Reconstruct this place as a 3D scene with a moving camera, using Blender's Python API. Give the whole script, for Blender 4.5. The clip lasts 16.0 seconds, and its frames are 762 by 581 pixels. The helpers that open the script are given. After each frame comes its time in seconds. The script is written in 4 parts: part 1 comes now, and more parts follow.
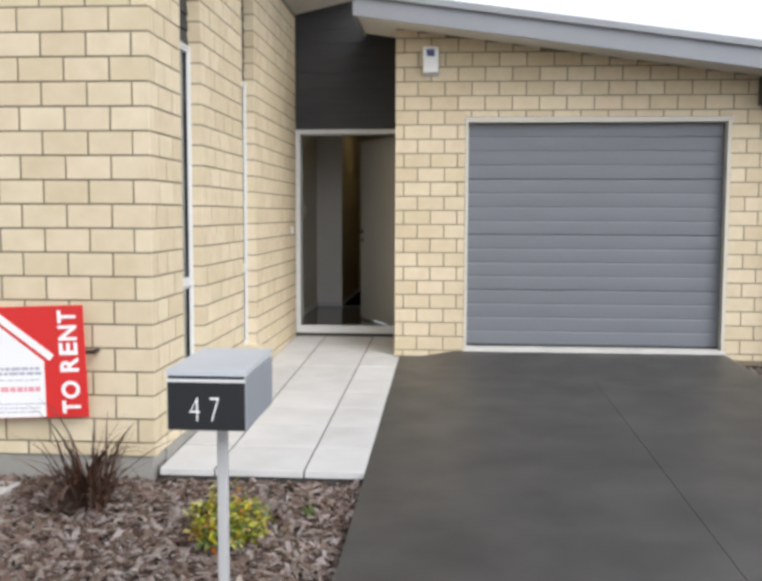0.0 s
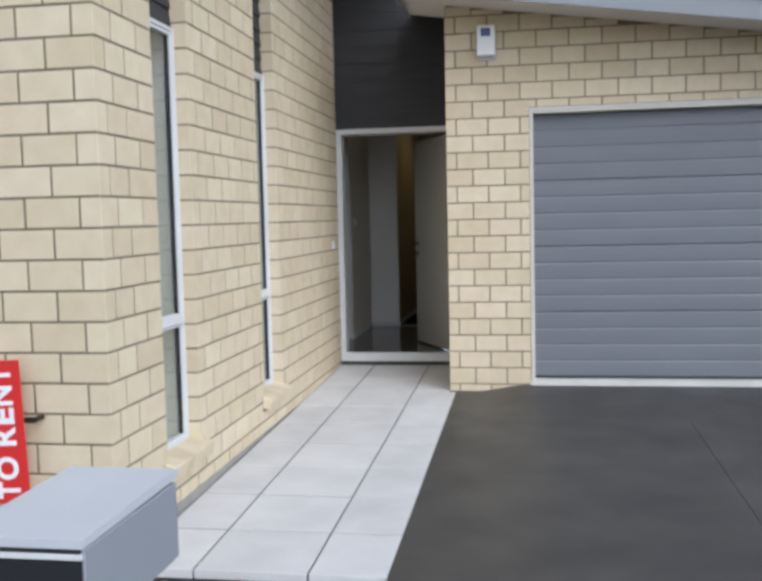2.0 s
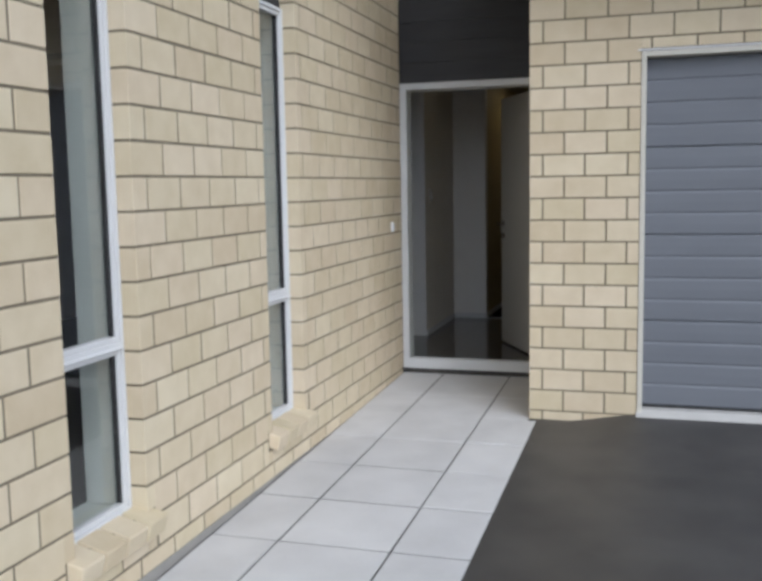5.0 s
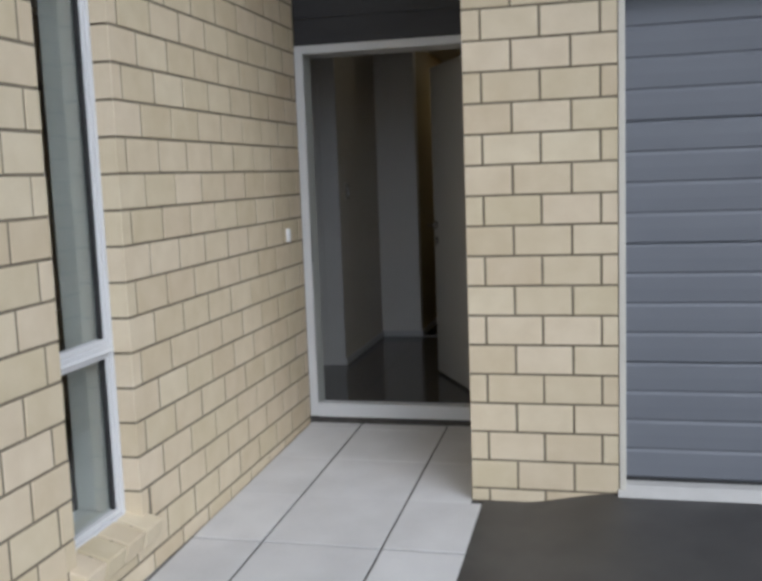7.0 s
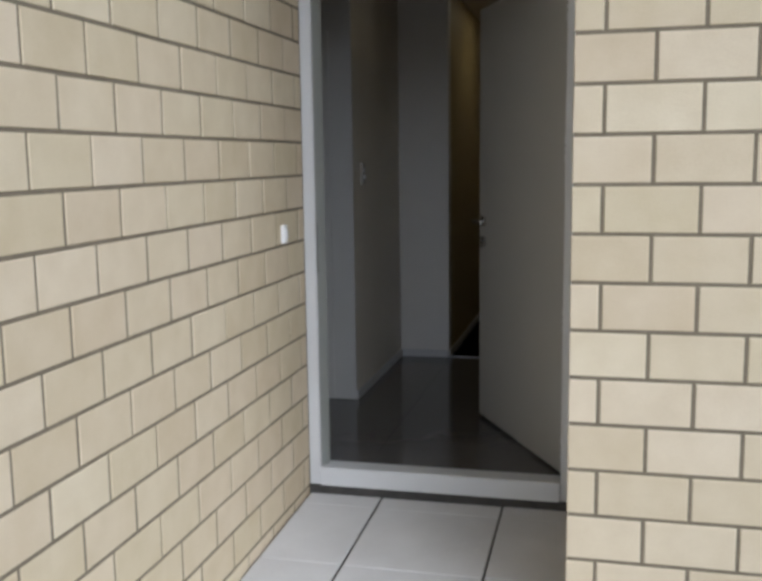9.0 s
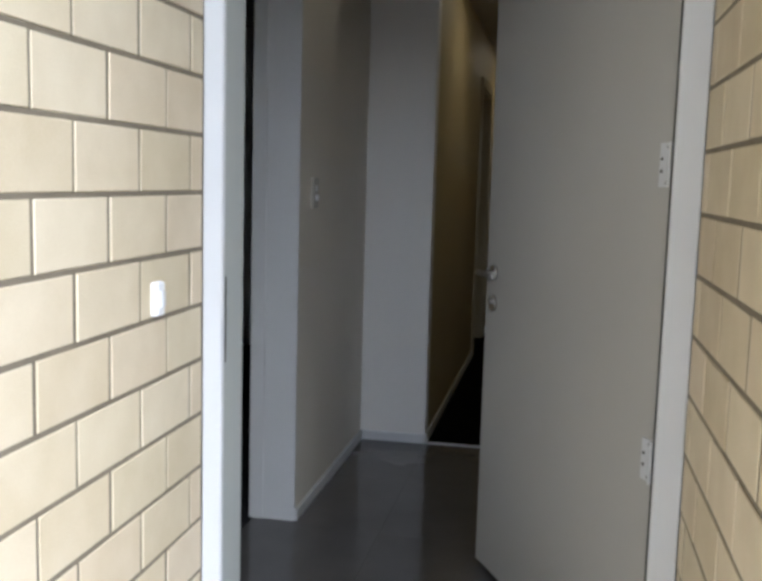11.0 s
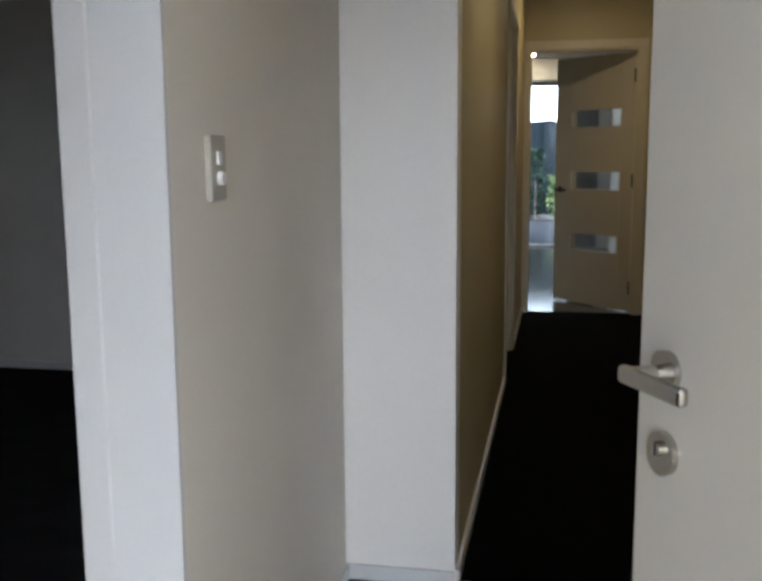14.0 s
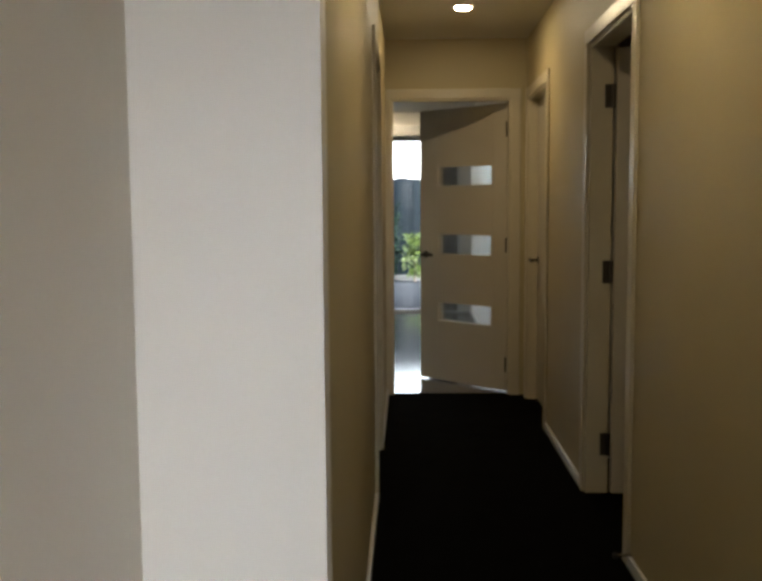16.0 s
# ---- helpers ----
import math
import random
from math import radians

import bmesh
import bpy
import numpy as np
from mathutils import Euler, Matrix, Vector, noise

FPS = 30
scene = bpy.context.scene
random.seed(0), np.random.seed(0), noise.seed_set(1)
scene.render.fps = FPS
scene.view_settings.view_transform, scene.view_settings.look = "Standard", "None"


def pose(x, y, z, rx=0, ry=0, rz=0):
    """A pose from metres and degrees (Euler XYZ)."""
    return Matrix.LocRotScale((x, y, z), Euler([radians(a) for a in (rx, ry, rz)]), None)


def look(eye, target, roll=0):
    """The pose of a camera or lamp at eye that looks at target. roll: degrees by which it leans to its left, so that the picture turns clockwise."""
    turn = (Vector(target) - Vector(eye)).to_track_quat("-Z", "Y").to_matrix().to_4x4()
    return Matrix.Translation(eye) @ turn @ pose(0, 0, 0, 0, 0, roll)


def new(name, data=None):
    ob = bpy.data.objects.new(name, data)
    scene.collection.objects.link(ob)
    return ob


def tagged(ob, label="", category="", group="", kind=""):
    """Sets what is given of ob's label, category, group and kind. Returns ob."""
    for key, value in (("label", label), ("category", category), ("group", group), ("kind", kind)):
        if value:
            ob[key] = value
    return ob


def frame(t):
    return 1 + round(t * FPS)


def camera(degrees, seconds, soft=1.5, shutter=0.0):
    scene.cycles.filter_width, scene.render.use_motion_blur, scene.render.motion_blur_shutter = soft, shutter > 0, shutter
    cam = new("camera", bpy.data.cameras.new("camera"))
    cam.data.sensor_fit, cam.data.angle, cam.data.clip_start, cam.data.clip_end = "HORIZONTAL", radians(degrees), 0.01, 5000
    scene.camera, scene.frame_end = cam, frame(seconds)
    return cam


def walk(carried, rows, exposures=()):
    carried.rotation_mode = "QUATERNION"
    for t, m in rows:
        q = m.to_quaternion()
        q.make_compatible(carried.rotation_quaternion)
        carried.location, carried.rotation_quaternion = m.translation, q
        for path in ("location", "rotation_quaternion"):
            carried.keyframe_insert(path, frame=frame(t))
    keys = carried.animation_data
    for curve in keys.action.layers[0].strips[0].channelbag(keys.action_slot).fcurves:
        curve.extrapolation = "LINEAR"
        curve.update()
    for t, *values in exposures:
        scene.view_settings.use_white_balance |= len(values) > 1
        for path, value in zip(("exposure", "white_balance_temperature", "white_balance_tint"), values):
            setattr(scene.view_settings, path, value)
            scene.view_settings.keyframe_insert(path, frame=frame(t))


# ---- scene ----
cam = camera(45.2, 16.0, soft=3.6)
PATH = [
    (0, (0.486, -8.404, 1.31), (0.341, -6.416, 1.143), 0.2),
    (0.5, (0.551, -8.119, 1.334), (0.355, -6.134, 1.182), -1.0),
    (1, (0.631, -7.766, 1.331), (0.339, -5.791, 1.211), -0.3),
    (1.5, (0.663, -7.442, 1.336), (0.31, -5.482, 1.155), -0.2),
    (2, (0.641, -7.128, 1.371), (0.316, -5.161, 1.213), -1.3),
    (2.5, (0.711, -6.822, 1.354), (0.336, -4.864, 1.189), -1.0),
    (3, (0.729, -6.518, 1.418), (0.279, -4.576, 1.259), -0.2),
    (3.2, (0.754, -6.429, 1.405), (0.278, -4.493, 1.247), -0.4),
    (5.3, (0.74, -5.227, 1.437), (0.159, -3.328, 1.206), -1.0),
    (5.5, (0.669, -5.013, 1.426), (0.148, -3.094, 1.216), -1.9),
    (6, (0.696, -4.631, 1.405), (0.261, -2.691, 1.186), -0.8),
    (6.5, (0.682, -4.259, 1.414), (0.177, -2.343, 1.138), -1.1),
    (7, (0.567, -3.902, 1.449), (0.097, -1.974, 1.198), -2.1),
    (7.5, (0.502, -3.547, 1.441), (-0.051, -1.638, 1.217), -1.3),
    (8, (0.384, -3.197, 1.443), (-0.227, -1.311, 1.179), -0.6),
    (8.5, (0.214, -2.834, 1.431), (-0.296, -0.922, 1.146), -1.8),
    (11, (-0.286, -0.922, 1.397), (-0.664, 1.028, 1.156), 1.6),
    (11.5, (-0.403, -0.549, 1.398), (-0.687, 1.411, 1.12), -0.7),
    (12, (-0.452, -0.182, 1.384), (-0.784, 1.778, 1.164), -0.3),
    (12.5, (-0.528, 0.127, 1.379), (-0.828, 2.09, 1.14), 0.5),
    (13, (-0.619, 0.378, 1.388), (-0.792, 2.359, 1.17), -0.8),
    (13.5, (-0.64, 0.656, 1.345), (-0.876, 2.611, 0.994), 0.2),
    (14, (-0.619, 0.942, 1.37), (-0.997, 2.882, 1.065), -0.4),
    (14.5, (-0.623, 1.077, 1.373), (-1.028, 3.015, 1.094), -0.7),
    (15, (-0.683, 1.309, 1.357), (-1.037, 3.255, 1.064), 1.0),
    (15.5, (-0.753, 1.657, 1.422), (-1.072, 3.63, 1.337), -0.5),
    (16, (-0.752, 1.908, 1.401), (-0.81, 3.898, 1.214), -0.4),
]
EXPOSURES = [(0, 0.84, 6300, 10), (0.5, 0.72, 6200, 10), (1.5, 0.63, 5750, 10), (3.0, 0.60, 5750, 10), (7.0, 0.25, 5750, 10), (8.5, 0.36, 5750, 10), (11.0, 1.72, 5450, 10), (11.6, 2.1, 5450, 10), (12.5, 2.5, 5500, 10), (13.4, 3.0, 5600, 10), (14.5, 3.24, 5750, 10), (16.0, 3.42, 6250, 10)]
walk(cam, [(t, look(eye, aim, lean)) for t, eye, aim, lean in PATH], EXPOSURES)

# ---- world, sun, exposure ----
world = bpy.data.worlds.new("overcast")
scene.world = world
world.use_nodes = True
wn = world.node_tree.nodes
wl = world.node_tree.links
sky = wn.new("ShaderNodeTexSky")
sky.sky_type = "NISHITA"
sky.sun_disc = False
sky.sun_elevation = radians(38)
sky.sun_rotation = radians(136)
sky.dust_density = 1.5
cloud = wn.new("ShaderNodeHueSaturation")
cloud.inputs["Saturation"].default_value = 0.22
wl.new(sky.outputs[0], cloud.inputs["Color"])
wl.new(cloud.outputs[0], wn["Background"].inputs["Color"])
wn["Background"].inputs["Strength"].default_value = 0.15
sun = new("sun", bpy.data.lights.new("sun", "SUN"))
sun.data.energy = 0.9
sun.data.angle = radians(40)
sun.data.color = (1.0, 0.96, 0.9)
sun.matrix_basis = look((5.1, -5.3, 5.8), (0, 0, 0))

# ---- materials ----


def mat(name, a, b=None, rough=0.6, metal=0.0, scale=6.0, fine=60.0, bump=0.15, piece=0.0, island=0.0, stretch=(1, 1, 1), spec=0.5, coat=0.0, depth=0.004):
    """A surface with two scales of variation between the colours a and b, fine relief, and tone that differs from piece to piece."""
    m = bpy.data.materials.new(name)
    m.use_nodes = True
    n, l = m.node_tree.nodes, m.node_tree.links
    p = n["Principled BSDF"]
    b = b or tuple(c * 0.85 for c in a)
    co = n.new("ShaderNodeTexCoord")
    geo = n.new("ShaderNodeNewGeometry")
    mp = n.new("ShaderNodeMapping")
    mp.inputs["Scale"].default_value = stretch
    l.new(geo.outputs["Position"], mp.inputs["Vector"])
    big, small = n.new("ShaderNodeTexNoise"), n.new("ShaderNodeTexNoise")
    for t, s, d in ((big, scale, 4), (small, fine, 3)):
        t.inputs["Scale"].default_value, t.inputs["Detail"].default_value = s, d
        l.new(mp.outputs[0], t.inputs["Vector"])
    add = n.new("ShaderNodeMath")
    add.operation = "MULTIPLY_ADD"
    l.new(small.outputs[0], add.inputs[0])
    add.inputs[1].default_value = 0.45
    l.new(big.outputs[0], add.inputs[2])
    ramp = n.new("ShaderNodeMapRange")
    ramp.inputs["From Min"].default_value, ramp.inputs["From Max"].default_value = 0.45, 1.0
    l.new(add.outputs[0], ramp.inputs["Value"])
    mix = n.new("ShaderNodeMix")
    mix.data_type = "RGBA"
    mix.inputs["A"].default_value, mix.inputs["B"].default_value = (*a, 1), (*b, 1)
    l.new(ramp.outputs[0], mix.inputs["Factor"])
    out = mix.outputs["Result"]
    if piece or island:
        rnd = n.new("ShaderNodeObjectInfo").outputs["Random"] if piece else geo.outputs["Random Per Island"]
        tone = n.new("ShaderNodeMapRange")
        k = piece or island
        tone.inputs["To Min"].default_value, tone.inputs["To Max"].default_value = 1 - k, 1 + k
        l.new(rnd, tone.inputs["Value"])
        hsv = n.new("ShaderNodeHueSaturation")
        l.new(tone.outputs[0], hsv.inputs["Value"])
        sat = n.new("ShaderNodeMapRange")
        sat.inputs["To Min"].default_value, sat.inputs["To Max"].default_value = 1 + 0.9 * k, 1 - 0.9 * k
        l.new(rnd, sat.inputs["Value"])
        l.new(sat.outputs[0], hsv.inputs["Saturation"])
        fr = n.new("ShaderNodeMath")
        fr.operation = "MULTIPLY"
        fr.inputs[1].default_value = 7.31
        l.new(rnd, fr.inputs[0])
        fr2 = n.new("ShaderNodeMath")
        fr2.operation = "FRACT"
        l.new(fr.outputs[0], fr2.inputs[0])
        hue = n.new("ShaderNodeMapRange")
        hue.inputs["To Min"].default_value, hue.inputs["To Max"].default_value = 0.5 - min(0.02, 0.07 * k), 0.5 + min(0.02, 0.07 * k)
        l.new(fr2.outputs[0], hue.inputs["Value"])
        l.new(hue.outputs[0], hsv.inputs["Hue"])
        l.new(out, hsv.inputs["Color"])
        out = hsv.outputs[0]
    l.new(out, p.inputs["Base Color"])
    rr = n.new("ShaderNodeMapRange")
    rr.inputs["To Min"].default_value, rr.inputs["To Max"].default_value = max(0.02, rough * 0.85), min(1, rough * 1.15)
    l.new(big.outputs[0], rr.inputs["Value"])
    l.new(rr.outputs[0], p.inputs["Roughness"])
    p.inputs["Metallic"].default_value = metal
    p.inputs["Specular IOR Level"].default_value = spec
    p.inputs["Coat Weight"].default_value = coat
    if bump:
        bp = n.new("ShaderNodeBump")
        bp.inputs["Strength"].default_value, bp.inputs["Distance"].default_value = bump, depth
        l.new(small.outputs[0], bp.inputs["Height"])
        l.new(bp.outputs[0], p.inputs["Normal"])
    return m


def glass_mat(name, tint=(0.93, 0.97, 0.96), rough=0.0):
    m = bpy.data.materials.new(name)
    m.use_nodes = True
    p = m.node_tree.nodes["Principled BSDF"]
    p.inputs["Base Color"].default_value = (*tint, 1)
    p.inputs["Transmission Weight"].default_value = 1
    p.inputs["Roughness"].default_value = rough
    p.inputs["IOR"].default_value = 1.45
    return m


def glow_mat(name, colour, strength):
    m = bpy.data.materials.new(name)
    m.use_nodes = True
    p = m.node_tree.nodes["Principled BSDF"]
    p.inputs["Base Color"].default_value = (*colour, 1)
    p.inputs["Emission Color"].default_value = (*colour, 1)
    p.inputs["Emission Strength"].default_value = strength
    return m


BRICK = mat("cream_brick", (0.64, 0.55, 0.395), (0.56, 0.47, 0.32), rough=0.75, scale=9, fine=220, bump=0.3, piece=0.065)
BRICK_FAR = mat("cream_brick_joined", (0.64, 0.55, 0.395), (0.56, 0.47, 0.32), rough=0.75, scale=9, fine=220, bump=0.25, island=0.065)
MORTAR = mat("mortar", (0.215, 0.178, 0.125), (0.16, 0.133, 0.094), rough=0.95, scale=12, fine=260, bump=0.5)
ALU_WHITE = mat("white_powdercoat", (0.64, 0.645, 0.65), (0.60, 0.605, 0.61), rough=0.35, scale=2, fine=300, bump=0.03)
TRIM_CREAM = mat("cream_trim", (0.60, 0.57, 0.50), (0.54, 0.515, 0.45), rough=0.45, scale=4, fine=200, bump=0.04)
GARAGE = mat("grey_steel_door", (0.155, 0.165, 0.187), (0.138, 0.147, 0.168), rough=0.5, scale=1.5, fine=160, bump=0.05, stretch=(1, 1, 4))
FASCIA = mat("grey_fascia_paint", (0.26, 0.27, 0.295), (0.235, 0.245, 0.27), rough=0.5, scale=2, fine=120, bump=0.05)
SOFFIT = mat("soffit_lining", (0.66, 0.64, 0.60), (0.61, 0.59, 0.55), rough=0.7, scale=3, fine=140, bump=0.06)
BLACK_CLAD = mat("charcoal_cladding", (0.030, 0.030, 0.033), (0.022, 0.022, 0.025), rough=0.55, scale=3, fine=160, bump=0.12, stretch=(1, 1, 6))
PAVER = mat("pale_paver", (0.65, 0.645, 0.64), (0.52, 0.515, 0.51), rough=0.7, scale=3.0, fine=150, bump=0.18, piece=0.05)
PAVE_BED = mat("paver_bed", (0.075, 0.070, 0.065), (0.04, 0.038, 0.035), rough=0.95, scale=14, fine=240, bump=0.5)
DRIVE = mat("charcoal_concrete", (0.075, 0.071, 0.066), (0.033, 0.031, 0.029), rough=0.5, spec=0.8, scale=2.6, fine=160, bump=0.55, depth=0.003)
CONCRETE = mat("grey_concrete", (0.33, 0.315, 0.29), (0.25, 0.24, 0.22), rough=0.85, scale=5, fine=150, bump=0.3)
NIB = mat("pale_concrete", (0.52, 0.51, 0.49), (0.42, 0.41, 0.39), rough=0.75, scale=6, fine=150, bump=0.25)
SOIL = mat("dark_soil", (0.060, 0.045, 0.036), (0.035, 0.026, 0.021), rough=0.95, scale=20, fine=160, bump=0.8, depth=0.01)
BARK = mat("bark_chips", (0.25, 0.185, 0.155), (0.11, 0.078, 0.062), rough=0.85, scale=25, fine=300, bump=0.4, island=0.65)
WALL_PAINT = mat("warm_white_wall_paint", (0.74, 0.71, 0.66), (0.71, 0.68, 0.63), rough=0.42, scale=1.5, fine=350, bump=0.05)
TRIM_WHITE = mat("white_gloss_trim", (0.60, 0.595, 0.58), (0.57, 0.565, 0.55), rough=0.3, scale=2, fine=200, bump=0.03)
# The house wall paint, darkened and ambered for the dim lamplit hall.
HALL_DIM_PAINT = mat("hall_wall_in_dim_lamplight", (0.40, 0.335, 0.185), (0.375, 0.31, 0.17), rough=0.55, scale=1.5, fine=350, bump=0.05)
# Wall paint with the hall lamp's warm cast mixed into the colour.
ENTRY_WARM_PAINT = mat("entry_wall_with_warm_cast", (0.74, 0.69, 0.59), (0.71, 0.66, 0.565), rough=0.45, scale=1.5, fine=350, bump=0.05)
# White trim darkened and yellowed to hold the hall's weak lamplight.
HALL_TRIM = mat("hall_trim_in_lamplight", (0.47, 0.42, 0.30), (0.44, 0.39, 0.28), rough=0.35, scale=2, fine=200, bump=0.03)
# Toned-down white; also stands for shade on the inner door jamb.
REVEAL = mat("toned_down_reveal_paint", (0.47, 0.49, 0.47), (0.43, 0.45, 0.43), rough=0.6, scale=2, fine=200, bump=0.04)
# White doors dulled to amber cream in place of the dim hall light.
HALL_DOOR = mat("hall_door_in_lamplight", (0.50, 0.45, 0.35), (0.47, 0.42, 0.33), rough=0.35, scale=2, fine=200, bump=0.03)
CARPET_GREY = mat("charcoal_carpet", (0.035, 0.034, 0.036), (0.022, 0.021, 0.023), rough=1.0, scale=8, fine=700, bump=0.9, spec=0.01, depth=0.006)
CEIL_PAINT = mat("ceiling_paint", (0.60, 0.575, 0.52), (0.57, 0.545, 0.495), rough=0.8, scale=2, fine=200, bump=0.05)
FRONT_DOOR = mat("grey_door_paint", (0.47, 0.452, 0.415), (0.44, 0.425, 0.39), rough=0.35, scale=1.6, fine=260, bump=0.03)
FLOOR_TILE = mat("polished_grey_tile", (0.105, 0.10, 0.095), (0.085, 0.08, 0.077), rough=0.10, scale=5, fine=120, bump=0.006, piece=0.015)
GROUT = mat("grey_grout", (0.105, 0.10, 0.095), (0.09, 0.085, 0.08), rough=0.8, scale=10, fine=200, bump=0.2)
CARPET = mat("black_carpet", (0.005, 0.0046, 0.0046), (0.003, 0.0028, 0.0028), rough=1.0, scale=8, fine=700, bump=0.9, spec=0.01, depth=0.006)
STEEL = mat("satin_steel", (0.45, 0.425, 0.39), (0.40, 0.38, 0.35), rough=0.25, metal=1.0, scale=8, fine=200, bump=0.02)
DARK_STEEL = mat("dark_hinge_metal", (0.085, 0.07, 0.055), (0.06, 0.05, 0.04), rough=0.4, metal=0.9, scale=8, fine=200, bump=0.02)
PLASTIC = mat("white_plastic", (0.86, 0.86, 0.86), (0.83, 0.83, 0.83), rough=0.3, scale=3, fine=200, bump=0.0)
PLATE = mat("silver_switch_plate", (0.50, 0.47, 0.40), (0.46, 0.43, 0.37), rough=0.3, metal=0.3, scale=3, fine=200, bump=0.0)
BLUE_LENS = mat("blue_lens", (0.025, 0.045, 0.22), (0.02, 0.035, 0.17), rough=0.2, scale=8, fine=60, bump=0.05)
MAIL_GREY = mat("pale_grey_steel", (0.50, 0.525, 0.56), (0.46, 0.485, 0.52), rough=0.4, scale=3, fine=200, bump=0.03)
# Letterbox steel darkened for the body, holding the shade on its sides.
MAIL_SHADE = mat("letterbox_side_in_shade", (0.27, 0.29, 0.32), (0.245, 0.265, 0.295), rough=0.4, scale=3, fine=200, bump=0.03)
MAIL_DARK = mat("charcoal_steel", (0.020, 0.021, 0.025), (0.015, 0.016, 0.019), rough=0.4, scale=3, fine=200, bump=0.03)
POST_GREY = mat("grey_post_steel", (0.46, 0.46, 0.47), (0.40, 0.40, 0.41), rough=0.4, scale=3, fine=160, bump=0.04)
SIGN_RED = mat("sign_red", (0.62, 0.030, 0.028), (0.56, 0.026, 0.024), rough=0.35, scale=2, fine=100, bump=0.0)
SIGN_WHITE = mat("sign_white", (0.82, 0.82, 0.83), (0.77, 0.77, 0.78), rough=0.35, scale=2, fine=100, bump=0.0)
SIGN_INK = mat("sign_pale_ink", (0.42, 0.42, 0.50), (0.38, 0.38, 0.46), rough=0.5, scale=2, fine=100, bump=0.0)
SIGN_PINK = mat("sign_pink_ink", (0.75, 0.33, 0.38), (0.70, 0.30, 0.35), rough=0.5, scale=2, fine=100, bump=0.0)
FLAX = mat("bronze_flax_leaf", (0.12, 0.066, 0.045), (0.07, 0.04, 0.03), rough=0.5, scale=20, fine=120, bump=0.2, island=0.45)
LEAF_MIX = [
    mat("shrub_leaf_lime", (0.42, 0.38, 0.035), (0.28, 0.28, 0.025), rough=0.5, scale=30, fine=120, bump=0.1, island=0.35),
    mat("shrub_leaf_green", (0.10, 0.14, 0.02), (0.06, 0.10, 0.015), rough=0.5, scale=30, fine=120, bump=0.1, island=0.35),
    mat("shrub_leaf_orange", (0.55, 0.19, 0.045), (0.42, 0.12, 0.03), rough=0.5, scale=30, fine=120, bump=0.1, island=0.35),
]
# The next four yard colours are darkened to hold shade behind the house.
LEAF_DARK = mat("hedge_leaf_in_shade", (0.018, 0.038, 0.022), (0.012, 0.026, 0.015), rough=0.8, spec=0.1, scale=10, fine=80, bump=0.2, island=0.5)
FENCE = mat("weathered_paling_in_shade", (0.016, 0.021, 0.026), (0.011, 0.015, 0.019), rough=0.95, spec=0.04, scale=3, fine=60, bump=0.3, piece=0.12, stretch=(4, 4, 0.6))
PATIO = mat("patio_concrete_in_shade", (0.045, 0.049, 0.056), (0.034, 0.037, 0.043), rough=0.95, spec=0.05, scale=2, fine=160, bump=0.2)
EDGING_DIM = mat("edging_in_shade", (0.20, 0.20, 0.195), (0.16, 0.16, 0.155), rough=0.95, spec=0.1, scale=3, fine=120, bump=0.2)
ROOF = mat("roofing_steel", (0.30, 0.31, 0.33), (0.26, 0.27, 0.29), rough=0.45, scale=3, fine=100, bump=0.05)
DARK_GAP = mat("shadow_gap_rubber", (0.03, 0.03, 0.03), (0.02, 0.02, 0.02), rough=0.8, scale=6, fine=90, bump=0.1)
GLASS = glass_mat("clear_glass")
SLIDER_GLASS = glass_mat("thin_slider_glass")
SLIDER_GLASS.node_tree.nodes["Principled BSDF"].inputs["IOR"].default_value = 1.18
LAMP_GLOW = glow_mat("downlight_glow", (1.0, 0.80, 0.50), 40)

# ---- mesh helpers ----


def box(bm, x0, y0, z0, x1, y1, z1, bevel=0.0, turn=None):
    """Adds a box to bm, its edges eased by bevel and, if given, turned by the matrix turn."""
    c = Vector(((x0 + x1) / 2, (y0 + y1) / 2, (z0 + z1) / 2))
    m = Matrix.Translation(c) @ Matrix.Diagonal((abs(x1 - x0), abs(y1 - y0), abs(z1 - z0), 1))
    vs = bmesh.ops.create_cube(bm, size=1, matrix=m)["verts"]
    if bevel:
        es = list({e for v in vs for e in v.link_edges})
        r = bmesh.ops.bevel(bm, geom=es, offset=bevel, segments=1 if bevel < 0.004 else 2, affect="EDGES", profile=0.5)
        vs = list({v for f in r["faces"] for v in f.verts} | {v for v in vs if v.is_valid})
    if turn:
        bmesh.ops.transform(bm, matrix=turn, verts=vs)
    return bm


def cyl(bm, p, q, r, r2=None, seg=20):
    p, q = Vector(p), Vector(q)
    m = Matrix.Translation((p + q) / 2) @ (q - p).to_track_quat("Z", "Y").to_matrix().to_4x4()
    bmesh.ops.create_cone(bm, cap_ends=True, segments=seg, radius1=r, radius2=r if r2 is None else r2, depth=(q - p).length, matrix=m)
    return bm


def B():
    return bmesh.new()


def mesh_from(name, bm, material, smooth=False):
    me = bpy.data.meshes.new(name)
    bm.to_mesh(me)
    bm.free()
    me.materials.append(material)
    if smooth:
        me.shade_smooth()
    return me


def thing(name, at, label, category="", group="", kind=""):
    ob = new(name)
    ob.location = at
    return tagged(ob, label, category, group, kind)


